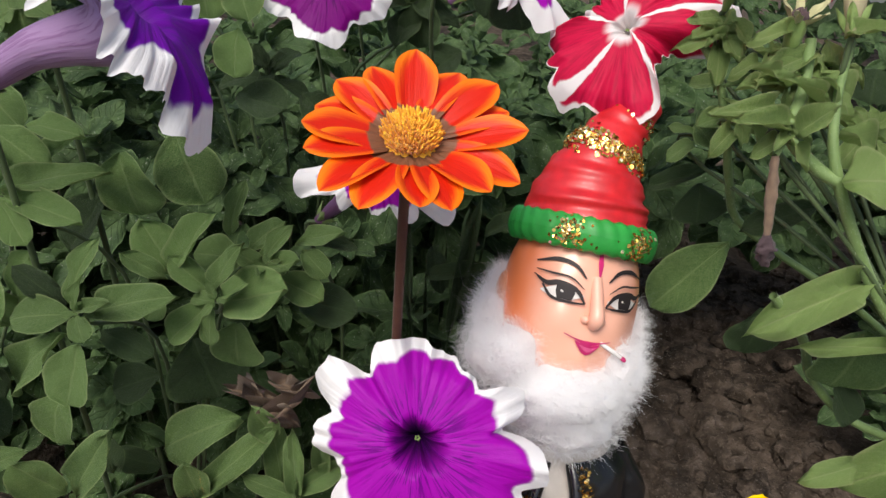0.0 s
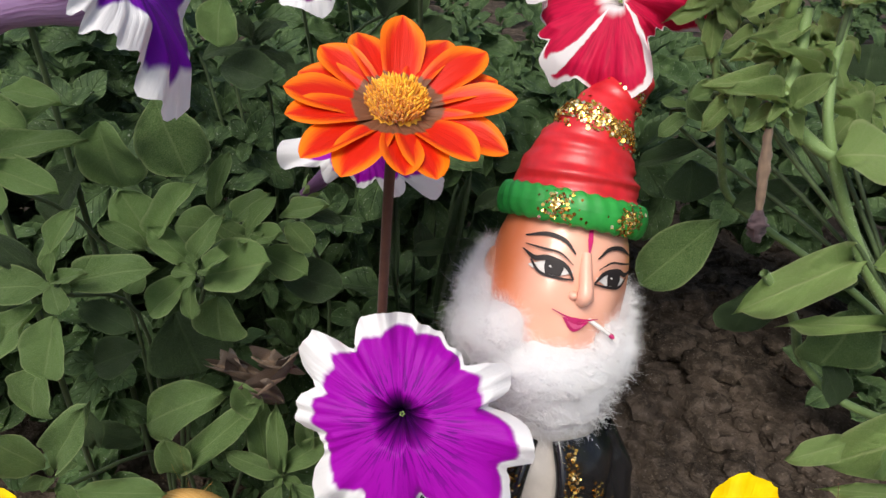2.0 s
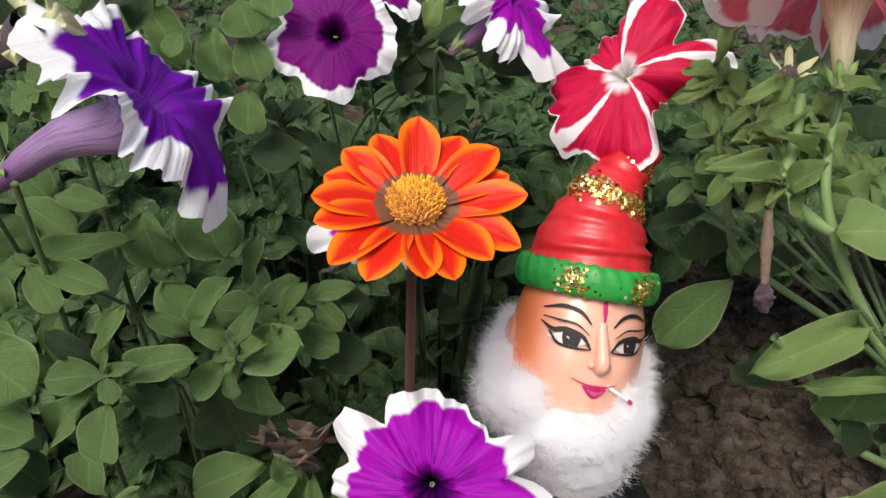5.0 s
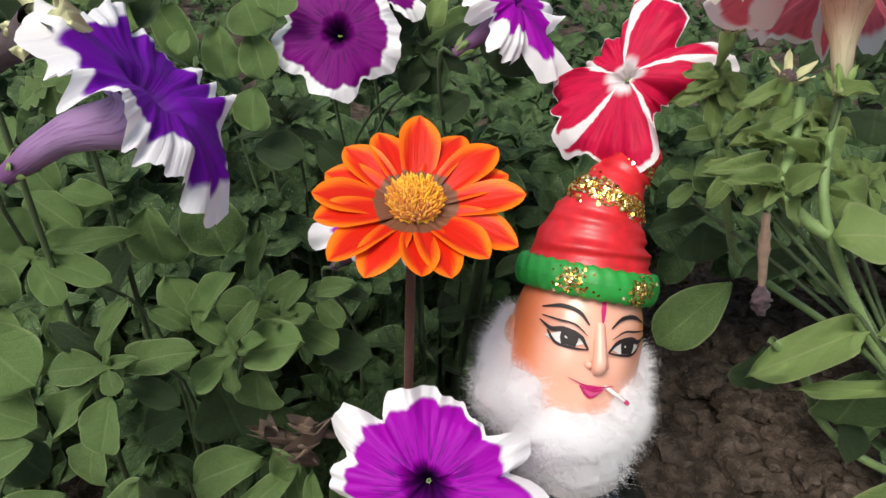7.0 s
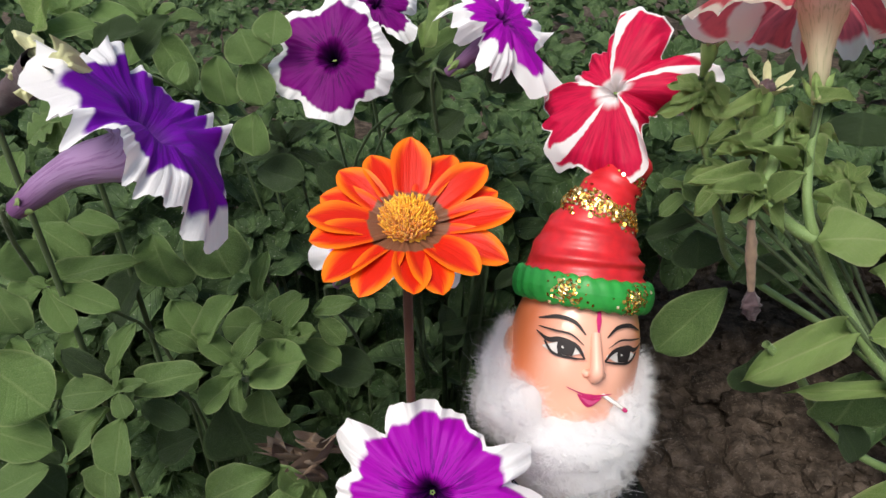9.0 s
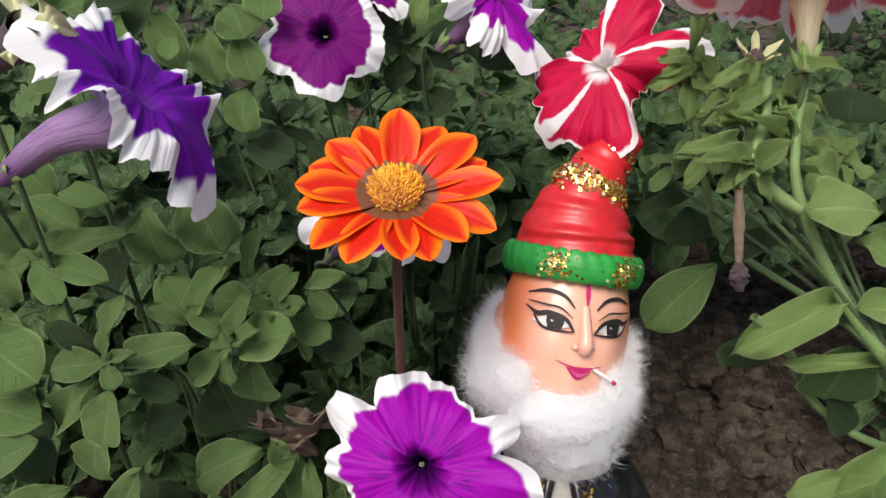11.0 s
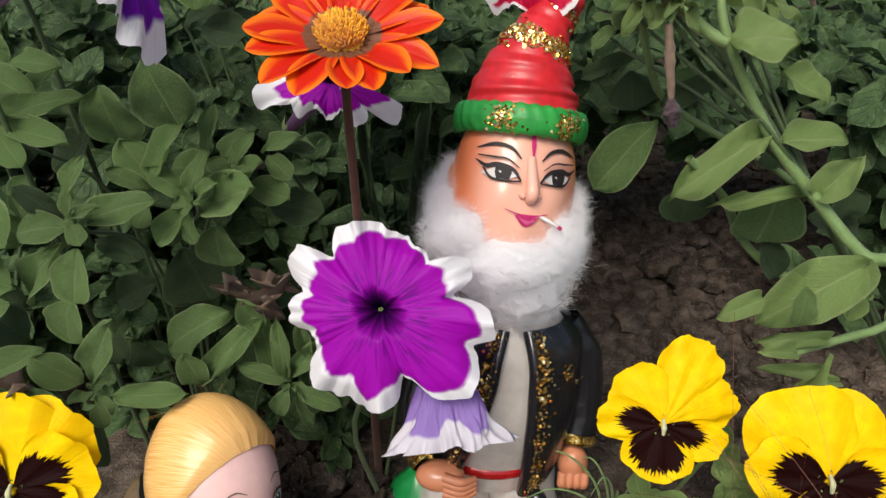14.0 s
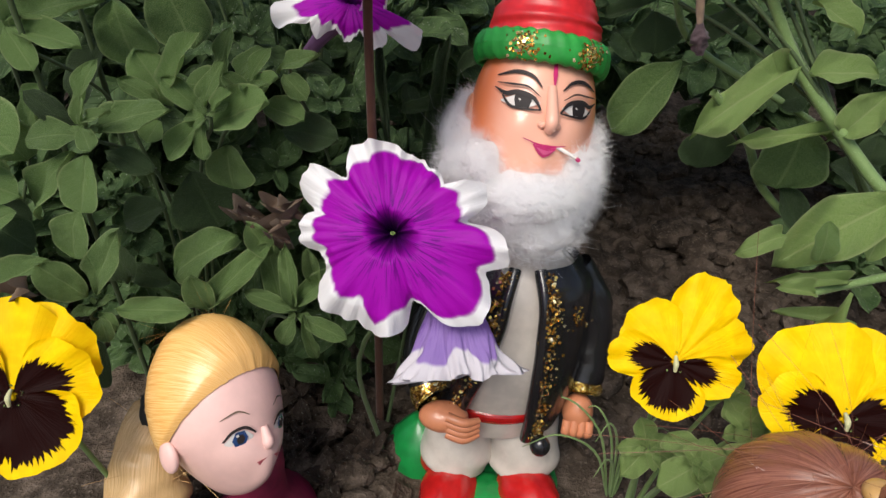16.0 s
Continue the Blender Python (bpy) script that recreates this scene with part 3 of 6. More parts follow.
def clods():
    rng = random.Random(11)
    bm = bmesh.new()
    bmesh.ops.create_icosphere(bm, subdivisions=2, radius=1)
    ball = [v.co.copy() for v in bm.verts]
    tri = [tuple(v.index for v in f.verts) for f in bm.faces]
    bm.free()
    verts, faces = [], []
    for k in range(2600):
        x, y = rng.uniform(-0.15, 0.55), rng.uniform(0.1, 0.95)
        r = 0.0022 + 0.0125 * rng.random() ** 3.2
        if math.hypot(x - 0.075, y - 0.288) < 0.068:
            continue
        sx, sy, sz = r * rng.uniform(0.8, 1.4), r * rng.uniform(0.8, 1.4), r * rng.uniform(0.55, 0.95)
        z = ground_height(x, y) + sz * 0.35
        turn = Euler((0, 0, rng.uniform(0, 6.3))).to_matrix()
        i = len(verts)
        for c in ball:
            q = c * (1 + 0.55 * noise.noise(c * 1.7 + Vector((k, 0, 0))) + 0.25 * noise.noise(c * 4.1 + Vector((k, 3, 0))))
            verts.append(turn @ Vector((q.x * sx, q.y * sy, q.z * sz)) + Vector((x, y, z)))
        faces += [tuple(i + a for a in t) for t in tri]
    me = bpy.data.meshes.new("soil_clods")
    me.from_pydata(verts, [], faces)
    me.materials.append(M_SOIL)
    tagged(new("soil_clods", me), "crumbs and clods of dry garden soil", "soil", kind="stuff")


clods()


# ---- far foliage: nobody could count it ----
def undergrowth(name, label, count, xs, ys, zs, size, material_set, seed, keep):
    rng = random.Random(seed)
    arrays = []
    for me in material_set:
        co = np.empty(len(me.vertices) * 3)
        me.vertices.foreach_get("co", co)
        po = np.empty(len(me.loops), dtype=int)
        me.loops.foreach_get("vertex_index", po)
        uv = np.empty(len(me.loops) * 2)
        me.uv_layers[0].data.foreach_get("uv", uv)
        arrays.append((co.reshape(-1, 3), po.reshape(-1, 4), uv))
    V, Fc, U, start = [], [], [], 0
    shoots = 0
    tries = 0
    while shoots < count and tries < count * 20:
        tries += 1
        c = Vector((rng.uniform(*xs), rng.uniform(*ys), rng.uniform(*zs)))
        if not keep(c):
            continue
        shoots += 1
        axis = Vector((rng.gauss(0, 0.35), -0.4 + rng.gauss(0, 0.3), 0.9)).normalized()
        m = aim(c, axis)
        n = rng.randrange(6, 11)
        big = size * rng.uniform(0.7, 1.25)
        for k in range(n):
            q = k / (n - 1)
            a = k * 2.4 + rng.uniform(-0.3, 0.3)
            rise = radians(60 - 66 * q + rng.uniform(-12, 12))
            ln = big * (0.35 + 0.7 * q)
            d = Vector((math.cos(a) * math.cos(rise), math.sin(a) * math.cos(rise), math.sin(rise)))
            nrm = Vector((-math.cos(a) * math.sin(rise), -math.sin(a) * math.sin(rise), math.cos(rise)))
            w = ln * rng.uniform(0.42, 0.66)
            t = Matrix((nrm.cross(d) * -w, d * ln, nrm * ln)).transposed().to_4x4()
            t = np.array(m @ Matrix.Translation((0, 0, -q * big * 0.5)) @ t)
            co, po, uv = arrays[rng.randrange(len(arrays))]
            V.append(co @ t[:3, :3].T + t[:3, 3])
            Fc.append(po + start)
            U.append(uv)
            start += len(co)
    V, Fc, U = np.concatenate(V), np.concatenate(Fc), np.concatenate(U)
    me = bpy.data.meshes.new(name)
    me.from_pydata(V.tolist(), [], Fc.tolist())
    me.uv_layers.new(name="UVMap").data.foreach_set("uv", U)
    me.polygons.foreach_set("use_smooth", [True] * len(Fc))
    me.materials.append(material_set[0].materials[0])
    return tagged(new(name, me), label, "foliage", kind="stuff")


def bare(c):
    """True over the open patch of soil beside the figurine and in the strip that leads to it."""
    return 0.02 + 0.08 * c.y < c.x < 0.05 + 0.62 * c.y and c.z < 0.50 - 0.56 * c.y


# All five use the dark leaf set, whose colour holds the depth's shade.
undergrowth("undergrowth", "dense green leaves filling the bed behind the flowers, coloured darker for shade", 1000, (-1.4, 1.7), (0.60, 2.6), (0.02, 0.32), 0.052, LEAVES["dark"], 3,
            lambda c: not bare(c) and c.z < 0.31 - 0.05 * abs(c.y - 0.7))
undergrowth("low_foliage", "leaves low among the petunia stems, shade put into their dark green", 170, (-0.45, -0.01), (0.335, 0.52), (0.02, 0.165), 0.036, LEAVES["dark"], 8, lambda c: not bare(c) and c.z < 0.30 - 0.35 * (c.y - 0.3))
undergrowth("leaf_wall", "broad petunia leaves massed behind the flowers, coloured dark for shade", 190, (-0.5, 0.02), (0.41, 0.62), (0.05, 0.29), 0.046, LEAVES["dark"], 21, lambda c: not bare(c) and c.z < 0.42 - 0.25 * c.y)
undergrowth("shaded_growth", "leaves behind the figurine, with shade put into their dark colour", 200, (0.0, 0.62), (0.45, 0.72), (0.05, 0.27), 0.046, LEAVES["dark"], 22, lambda c: not bare(c) and c.z < 0.43 - 0.27 * c.y)
undergrowth("back_foliage", "leafy growth at the back of the bed, its green darkened for shade", 150, (-0.7, 0.9), (0.55, 1.0), (0.16, 0.30), 0.050, LEAVES["dark"], 6, lambda c: not bare(c) and c.z < 0.40 - 0.17 * c.y)


# ---- dead leaves on the ground ----
# Brown litter, its colour lowered to stand in for shade on the ground here.
M_LITTER_SHADE = leaf_material("leaf_litter", (0.016, 0.011, 0.008), (0.040, 0.027, 0.018), (0.10, 0.07, 0.05), rib=0.4, rough=0.85)
undergrowth("leaf_litter", "dead brown leaves strewn on the soil, coloured darker for shade between the plants", 70, (-0.15, -0.005), (0.22, 0.36), (0.002, 0.014), 0.024, leaf_set("litter", M_LITTER_SHADE, 0.9, 0.7, 2.0, 1.5), 31, lambda c: True)


# ---- figurine and dolls: one mesh each ----
def joined(name, meshes):
    bm = bmesh.new()
    mats = []
    for me in meshes:
        k0 = len(bm.faces)
        bm.from_mesh(me)
        slots = []
        for m in me.materials:
            if m not in mats:
                mats.append(m)
            slots.append(mats.index(m))
        bm.faces.ensure_lookup_table()
        for f in bm.faces[k0:]:
            f.material_index = slots[f.material_index] if f.material_index < len(slots) else slots[0]
        bpy.data.meshes.remove(me)
    out = bpy.data.meshes.new(name)
    bm.to_mesh(out)
    bm.free()
    for m in mats:
        out.materials.append(m)
    return out


def egg(centre, radii, material, m=None, nu=32, nv=20, rough=0.0, seed=0.0):
    def f(u, v):
        a, b = 2 * math.pi * u, math.pi * (v - 0.5)
        d = Vector((math.cos(a) * math.cos(b), math.sin(a) * math.cos(b), math.sin(b)))
        k = 1 + rough * noise.noise(d * 2.3 + Vector((seed, 0, 0))) + rough * 0.5 * noise.noise(d * 6.0 + Vector((seed, 2, 0)))
        return Vector((d.x * radii[0] * k, d.y * radii[1] * k, d.z * radii[2] * k))
    me = grid_mesh("egg", nu, nv, f, material, True)
    if m is not None:
        me.transform(m)
    me.transform(Matrix.Translation(centre))
    return me


def turned(rings, material, nu=40, flat=0.9, arc=None, extra=None):
    """Stacked ellipses (x, y, z, radius), smooth between them; arc limits the angles, front at 0."""
    heights = np.linspace(0, 1, len(rings))
    cols = list(zip(*rings))

    def f(u, v):
        x, y, z, r = (float(np.interp(v, heights, c)) for c in cols)
        lo, hi = arc(v) if arc else (-math.pi, math.pi)
        a = lo + (hi - lo) * u
        if extra:
            r *= 1 + extra(a, v)
        return (x + r * math.sin(a), y - r * flat * math.cos(a), z)
    return grid_mesh("turned", nu, 44, f, material, arc is None)


def soft(rings, n=14):
    """The same rings with a smooth run between them."""
    pts = glide([r[:3] for r in rings], n)
    rad = glide([(r[3], 0, 0) for r in rings], n)
    return [(p.x, p.y, p.z, q.x) for p, q in zip(pts, rad)]


def on_face(x, z, radii, lift):
    k = 1 - (x / radii[0]) ** 2 - abs(z / radii[2]) ** (radii[3] if len(radii) > 3 and z < 0 else 2)
    return Vector((x, -radii[1] * math.sqrt(max(k, 0.02)) - lift, z))


def stroke(points, widths, radii, material, lift, n=14):
    """A painted stroke on the front of an egg, given in its x and z."""
    path = glide([(x, 0, z) for x, z in points], n)
    wid = np.interp(np.linspace(0, 1, n + 1), np.linspace(0, 1, len(widths)), widths)

    def f(u, v):
        k = round(v * n)
        d = (path[min(k + 1, n)] - path[max(k - 1, 0)]).normalized()
        q = path[k] + Vector((-d.z, 0, d.x)) * (u - 0.5) * wid[k]
        return on_face(q.x, q.z, radii, lift)
    return grid_mesh("stroke", 4, n, f, material)


def fluff(blobs, count, length, thick, material, seed, keep=lambda p: True):
    """Short fibres all over some eggs."""
    rng = random.Random(seed)
    verts, faces = [], []
    while len(faces) < count * 2:
        c, r = blobs[rng.randrange(len(blobs))]
        d = Vector((rng.gauss(0, 1), rng.gauss(0, 1), rng.gauss(0, 1))).normalized()
        p = Vector(c) + Vector((d.x * r[0], d.y * r[1], d.z * r[2])) * rng.uniform(0.74, 0.99)
        if not keep(p):
            continue
        o = (d * 0.8 + Vector((rng.gauss(0, 1), rng.gauss(0, 1), rng.gauss(0, 1)))).normalized()
        o2 = (o + Vector((rng.gauss(0, 0.6), rng.gauss(0, 0.6), rng.gauss(0, 0.6)))).normalized()
        s = o.orthogonal().normalized() * thick
        ln = length * rng.uniform(0.4, 1.3)
        i = len(verts)
        verts += [p - s, p + s, p + o * ln * 0.5 + s * 0.8, p + o * ln * 0.5 - s * 0.8, p + o * ln * 0.5 + o2 * ln * 0.5]
        faces += [(i, i + 1, i + 2, i + 3), (i + 3, i + 2, i + 4)]
    me = bpy.data.meshes.new("fluff")
    me.from_pydata(verts, [], faces)
    me.materials.append(material)
    return me


def flakes(spots, count, size, material, seed):
    """Glitter flakes strewn over given patches: a function that gives place and normal for two numbers."""
    rng = random.Random(seed)
    verts, faces = [], []
    for _ in range(count):
        p, nrm = spots(rng)
        d = (nrm + Vector((rng.gauss(0, 0.35), rng.gauss(0, 0.35), rng.gauss(0, 0.35)))).normalized()
        a = d.orthogonal().normalized()
        a = (a * math.cos(k := rng.uniform(0, 6.3)) + d.cross(a) * math.sin(k))
        b = d.cross(a)
        w = size * rng.uniform(0.6, 1.3)
        i = len(verts)
        for s in range(6):
            verts.append(p + nrm * 0.0003 + (a * math.cos(s * 1.0472) + b * math.sin(s * 1.0472)) * w)
        faces.append(tuple(range(i, i + 6)))
    me = bpy.data.meshes.new("flakes")
    me.from_pydata(verts, [], faces)
    me.materials.append(material)
    return me


def flake_material():
    n = Nodes("gold_flakes", 0.18, 0.85)
    geo = n.t.nodes.new("ShaderNodeNewGeometry").outputs["Random Per Island"]
    return n.done(n.ramp(geo, (0.0, (0.25, 0.10, 0.015)), (0.4, (0.70, 0.40, 0.07)), (0.75, (0.95, 0.72, 0.22)), (1.0, (1.0, 0.93, 0.65))))


M_FLAKE = flake_material()


def garden_gnome():
    out = []
    # pedestal, boots, trousers
    out.append(turned(soft([(-0.004, 0, 0.030, 0.054), (-0.004, 0, 0.035, 0.055), (-0.004, 0.002, 0.040, 0.053), (-0.003, 0.004, 0.050, 0.042), (0, 0.006, 0.054, 0.004)]), M_BASE, 36, 0.85, extra=lambda a, v: 0.06 * math.sin(3 * a + 1)))
    out.append(egg((0.0, -0.024, 0.050), (0.016, 0.020, 0.013), M_BASE, rough=0.1))
    out.append(egg((-0.040, 0.008, 0.048), (0.024, 0.020, 0.036), M_BASE, rough=0.06))
    for x, turn, up in ((-0.023, -8, 0.0), (0.023, 24, 0.004)):
        out.append(egg((x, -0.026, 0.056 + up), (0.0165, 0.026, 0.0145), M_BOOT, pose(0, 0, 0, 8, 0, turn), rough=0.08, seed=x))
        out.append(egg((x - 0.002, -0.004, 0.066 + up), (0.0165, 0.017, 0.014), M_BOOT, rough=0.05))
    for x in (-0.019, 0.019):
        out.append(turned(soft([(x, -0.006, 0.064, 0.0175), (x * 1.02, -0.006, 0.072, 0.021), (x * 0.95, -0.003, 0.09, 0.0205), (x * 0.7, 0, 0.115, 0.021)]), M_SHIRT, 28, 0.95, extra=lambda a, v: 0.035 * math.sin(14 * v + 2 * a)))
    # shirt, belt
    body = soft([(0.0, 0, 0.098, 0.030), (0.002, -0.001, 0.116, 0.034), (0.004, -0.003, 0.142, 0.0375), (0.007, -0.001, 0.168, 0.0355), (0.009, 0.0, 0.188, 0.032), (0.010, 0.0, 0.203, 0.020), (0.010, 0, 0.212, 0.014)])
    out.append(turned(body, M_SHIRT, 40, 0.86))
    out.append(turned(soft([(0.001, -0.001, 0.1115, 0.0338), (0.001, -0.001, 0.1135, 0.0352), (0.001, -0.001, 0.1165, 0.0354), (0.001, -0.001, 0.1185, 0.034)], 6), M_BOOT, 40, 0.87))

    # open waistcoat with a thick edge
    def opening(v):
        w = 1 - v
        return 0.24 + 0.22 * w, 2 * math.pi - (0.20 + 0.95 * max(0, w - 0.35) ** 1.4 + 0.10 * w)
    vest = [(x, y, z, r + 0.0035) for x, y, z, r in soft([(0.001, 0, 0.103, 0.0335), (0.002, -0.001, 0.116, 0.0365), (0.004, -0.003, 0.142, 0.0385), (0.007, -0.001, 0.168, 0.0375), (0.009, 0.0, 0.188, 0.0345), (0.010, 0.0, 0.201, 0.024)])]
    out.append(turned(vest, M_JACKET, 48, 0.88, opening, extra=lambda a, v: 0.012 * math.sin(9 * a)))
    hs = np.linspace(0, 1, len(vest))

    def vest_edge(side, v, grow=0.0):
        x, y, z, r = (float(np.interp(v, hs, c)) for c in zip(*vest))
        a = opening(v)[side]
        return Vector((x + (r + grow) * math.sin(a), y - (r + grow) * 0.88 * math.cos(a), z)), Vector((math.sin(a), -math.cos(a), 0))
    for side in (0, 1):
        out.append(tube_mesh("edge", [vest_edge(side, v / 10)[0] for v in range(11)], [0.0035, 0.0036, 0.003], M_JACKET, 26, 10, 0.1))

    def trim(rng):
        side, v = rng.randrange(2), rng.random()
        p, nrm = vest_edge(side, v, 0.003)
        off = rng.gauss(0.0, 0.0022) + (0.003 if side == 0 else -0.003)
        return p + Vector((off, abs(off) * 0.3 - 0.0006, 0)), nrm
    out.append(flakes(trim, 750, 0.00075, M_FLAKE, 4))

    def badge(rng):
        return Vector((0.036 + rng.gauss(0, 0.0022), -0.0262 + rng.gauss(0, 0.0005), 0.177 + rng.gauss(0, 0.003))), Vector((0.6, -0.8, 0))
    out.append(flakes(badge, 70, 0.0007, M_FLAKE, 5))
    out.append(egg((0.0245, -0.036, 0.104), (0.0055, 0.005, 0.006), M_JACKET))
    # arms and hands
    for path, hand in (([(0.036, 0.002, 0.193), (0.047, 0.001, 0.172), (0.050, -0.003, 0.146), (0.047, -0.010, 0.124)], (0.0455, -0.016, 0.113)),
                       ([(-0.018, 0.002, 0.193), (-0.034, -0.002, 0.168), (-0.040, -0.014, 0.142), (-0.034, -0.028, 0.126)], (-0.027, -0.0365, 0.1195))):
        out.append(tube_mesh("sleeve", path, [0.010, 0.0115, 0.011, 0.0098], M_JACKET, 20, 18, 0.12, 3))
        end = Vector(path[-1])
        out.append(tube_mesh("cuff", [end + (Vector(path[2]) - end) * 0.25, end, end + (Vector(hand) - end) * 0.2], [0.0106, 0.0112, 0.0104], M_GLITTER, 6, 18, 0.1))
        h = Vector(hand)
        inward = -1 if hand[0] > 0 else 1
        out.append(egg(h, (0.0085, 0.0085, 0.0105) if inward < 0 else (0.013, 0.009, 0.008), M_SKIN))
        for k in range(4):
            if inward < 0:
                out.append(tube_mesh("finger", [h + Vector((-0.006 + 0.004 * k, -0.006, -0.002)), h + Vector((-0.0065 + 0.004 * k, -0.0085, -0.008)), h + Vector((-0.006 + 0.0035 * k, -0.005, -0.0125))], [0.0026, 0.0027, 0.0018], M_SKIN, 8, 8))
            else:
                out.append(tube_mesh("finger", [h + Vector((0.002, -0.0065, 0.005 - 0.0035 * k)), h + Vector((0.011, -0.008, 0.003 - 0.0035 * k)), h + Vector((0.0185, -0.004, 0.002 - 0.003 * k))], [0.0026, 0.0025, 0.0016], M_SKIN, 8, 8))
    # head, in its own pose: tipped back and leaning to one side
    hm = pose(0.0070, -0.001, 0.270, -17, 9, 9)
    R = (0.0295, 0.0285, 0.044, 3.6)
    head = []

    def skull(u, v):
        a, b = 2 * math.pi * u, math.pi * (v - 0.5)
        z = R[2] * math.sin(b)
        wide = math.sqrt(max(0.0, 1 - abs(math.sin(b)) ** (R[3] if b < 0 else 2)))
        x, y = R[0] * wide * math.sin(a), -R[1] * wide * math.cos(a)
        if y < 0:
            for cx, cz, w, h in ((-0.0125, -0.0065, 0.0075, 0.0022), (0.0125, -0.0065, 0.0075, 0.0022), (0.0, -0.0215, 0.006, 0.0018), (0.0, -0.0135, 0.006, 0.0010)):
                y -= h * math.exp(-((x - cx) ** 2 + (z - cz) ** 2) / w ** 2)
        return (x, y, z)
    head.append(grid_mesh("skull", 64, 40, skull, M_SKULL, True))
    nose = [on_face(0.0, 0.012, R, -0.001), on_face(0.0004, 0.004, R, 0.0016), on_face(0.0008, -0.0035, R, 0.0042), on_face(0.0008, -0.0066, R, 0.0012)]
    head.append(tube_mesh("nose", nose, [0.0022, 0.0025, 0.0031, 0.0022], M_FACE, 16, 14))
    for k in (-1, 1):
        head.append(egg(on_face(0.0008 + k * 0.0034, -0.0046, R, 0.0006), (0.0019, 0.0026, 0.0018), M_FACE))
        head.append(egg((k * 0.029, 0.002, -0.002), (0.003, 0.006, 0.009), M_SKIN))
    E = 0.0016
    for k in (-1, 1):
        x0 = k * 0.0128
        head.append(stroke([(x0 - 0.0078, 0.0036), (x0, 0.0040), (x0 + 0.0078, 0.0042)], [0.0006, 0.0054, 0.0050, 0.0006], R, M_EYE, E))
        head.append(stroke([(x0 + 0.0006, 0.0072), (x0 + 0.0006, 0.0044), (x0 + 0.0006, 0.0016)], [0.0066, 0.0070, 0.0054], R, M_INK, E + 0.0003))
        # white glint painted on the iris
        head.append(stroke([(x0 - 0.0012, 0.0050), (x0 - 0.0003, 0.0044)], [0.0008, 0.0005], R, M_EYE, E + 0.0005, 4))
        out_x, in_x = x0 + k * 0.0105, x0 - k * 0.0084
        head.append(stroke([(in_x, 0.0014), (x0 - k * 0.0045, 0.0062), (x0 + k * 0.002, 0.0078), (x0 + k * 0.0064, 0.0068), (out_x, 0.0094)], [0.0008, 0.0018, 0.0022, 0.0019, 0.0004], R, M_INK, E + 0.0006))
        head.append(stroke([(in_x, 0.0014), (x0 - k * 0.003, 0.0010), (x0 + k * 0.004, 0.0016), (x0 + k * 0.0076, 0.0060)], [0.0006, 0.0010, 0.0012, 0.0007], R, M_INK, E + 0.0006))
        head.append(stroke([(in_x + k * 0.001, 0.0070), (x0 - k * 0.002, 0.0106), (x0 + k * 0.004, 0.0110), (x0 + k * 0.0098, 0.0114)], [0.0003, 0.0008, 0.0009, 0.0004], R, M_INK, E + 0.0004))
        head.append(stroke([(x0 - k * 0.0080, 0.0112), (x0 - k * 0.0035, 0.0156), (x0 + k * 0.003, 0.0168), (x0 + k * 0.0098, 0.0146)], [0.0006, 0.0016, 0.0018, 0.0005], R, M_INK, 0.0010))
    head.append(stroke([(0.0003, 0.0225), (0.0004, 0.0175), (0.0005, 0.0122)], [0.0016, 0.0022, 0.0006], R, M_LIP, 0.0010))
    for pts, w, mat, lift in (([(-0.0100, -0.0112), (-0.0045, -0.0128), (0.0, -0.0138), (0.005, -0.0130), (0.0098, -0.0120)], [0.0003, 0.0006, 0.0022, 0.0007, 0.0003], M_LIP, 0.0024),
                              ([(-0.0052, -0.0134), (0.0, -0.0164), (0.0052, -0.0138)], [0.0006, 0.0040, 0.0006], M_LIP, 0.0026),
                              ([(-0.0034, -0.0146), (0.0002, -0.0162), (0.0036, -0.0150)], [0.0004, 0.0020, 0.0004], paint("lip_pink", (0.72, 0.10, 0.26), 0.3), 0.0030)):
        head.append(stroke(pts, w, R, mat, lift))
    head.append(tube_mesh("stick", [on_face(0.0060, -0.0128, R, 0.0), on_face(0.0100, -0.0146, R, 0.0045), on_face(0.0140, -0.0166, R, 0.0085)], [0.0009, 0.0009, 0.0008], M_CIG, 6, 10))
    head.append(tube_mesh("ember", [on_face(0.0140, -0.0166, R, 0.0085), on_face(0.0150, -0.0172, R, 0.0095), on_face(0.0157, -0.0176, R, 0.0102)], [0.0009, 0.0010, 0.0006], M_LIP, 4, 10))

    # rope-like green band
    def band(u, v):
        a, b = 2 * math.pi * u, 2 * math.pi * v
        twist = 0.06 * math.sin(30 * a + 2.2 * b)
        r = 0.0064 * (1 + twist)
        rad = 0.0282 + r * 0.50 * math.cos(b)
        return (rad * math.sin(a) * 1.02, -rad * math.cos(a), 0.0285 + r * 1.08 * math.sin(b))
    head.append(grid_mesh("band", 220, 16, band, M_BAND, True))

    # bent red cap with folds
    spine = [(0, 0, 0.030), (0.0, 0, 0.045), (0.002, 0, 0.060), (0.0065, 0, 0.0730), (0.0135, -0.001, 0.0835), (0.0215, -0.002, 0.0905)]
    cap_r = [0.0285, 0.0246, 0.0182, 0.0130, 0.0090, 0.0044]
    spine_s, rad_s = glide(spine, 80), [q.x for q in glide([(r, 0, 0) for r in cap_r], 80)]

    def cap(u, v, lift=0.0):
        k = min(80, round(v * 80))
        d = (spine_s[min(k + 1, 80)] - spine_s[max(k - 1, 0)]).normalized()
        e1 = Vector((d.z, 0, -d.x)).normalized()
        e2 = d.cross(e1)
        a = 2 * math.pi * u
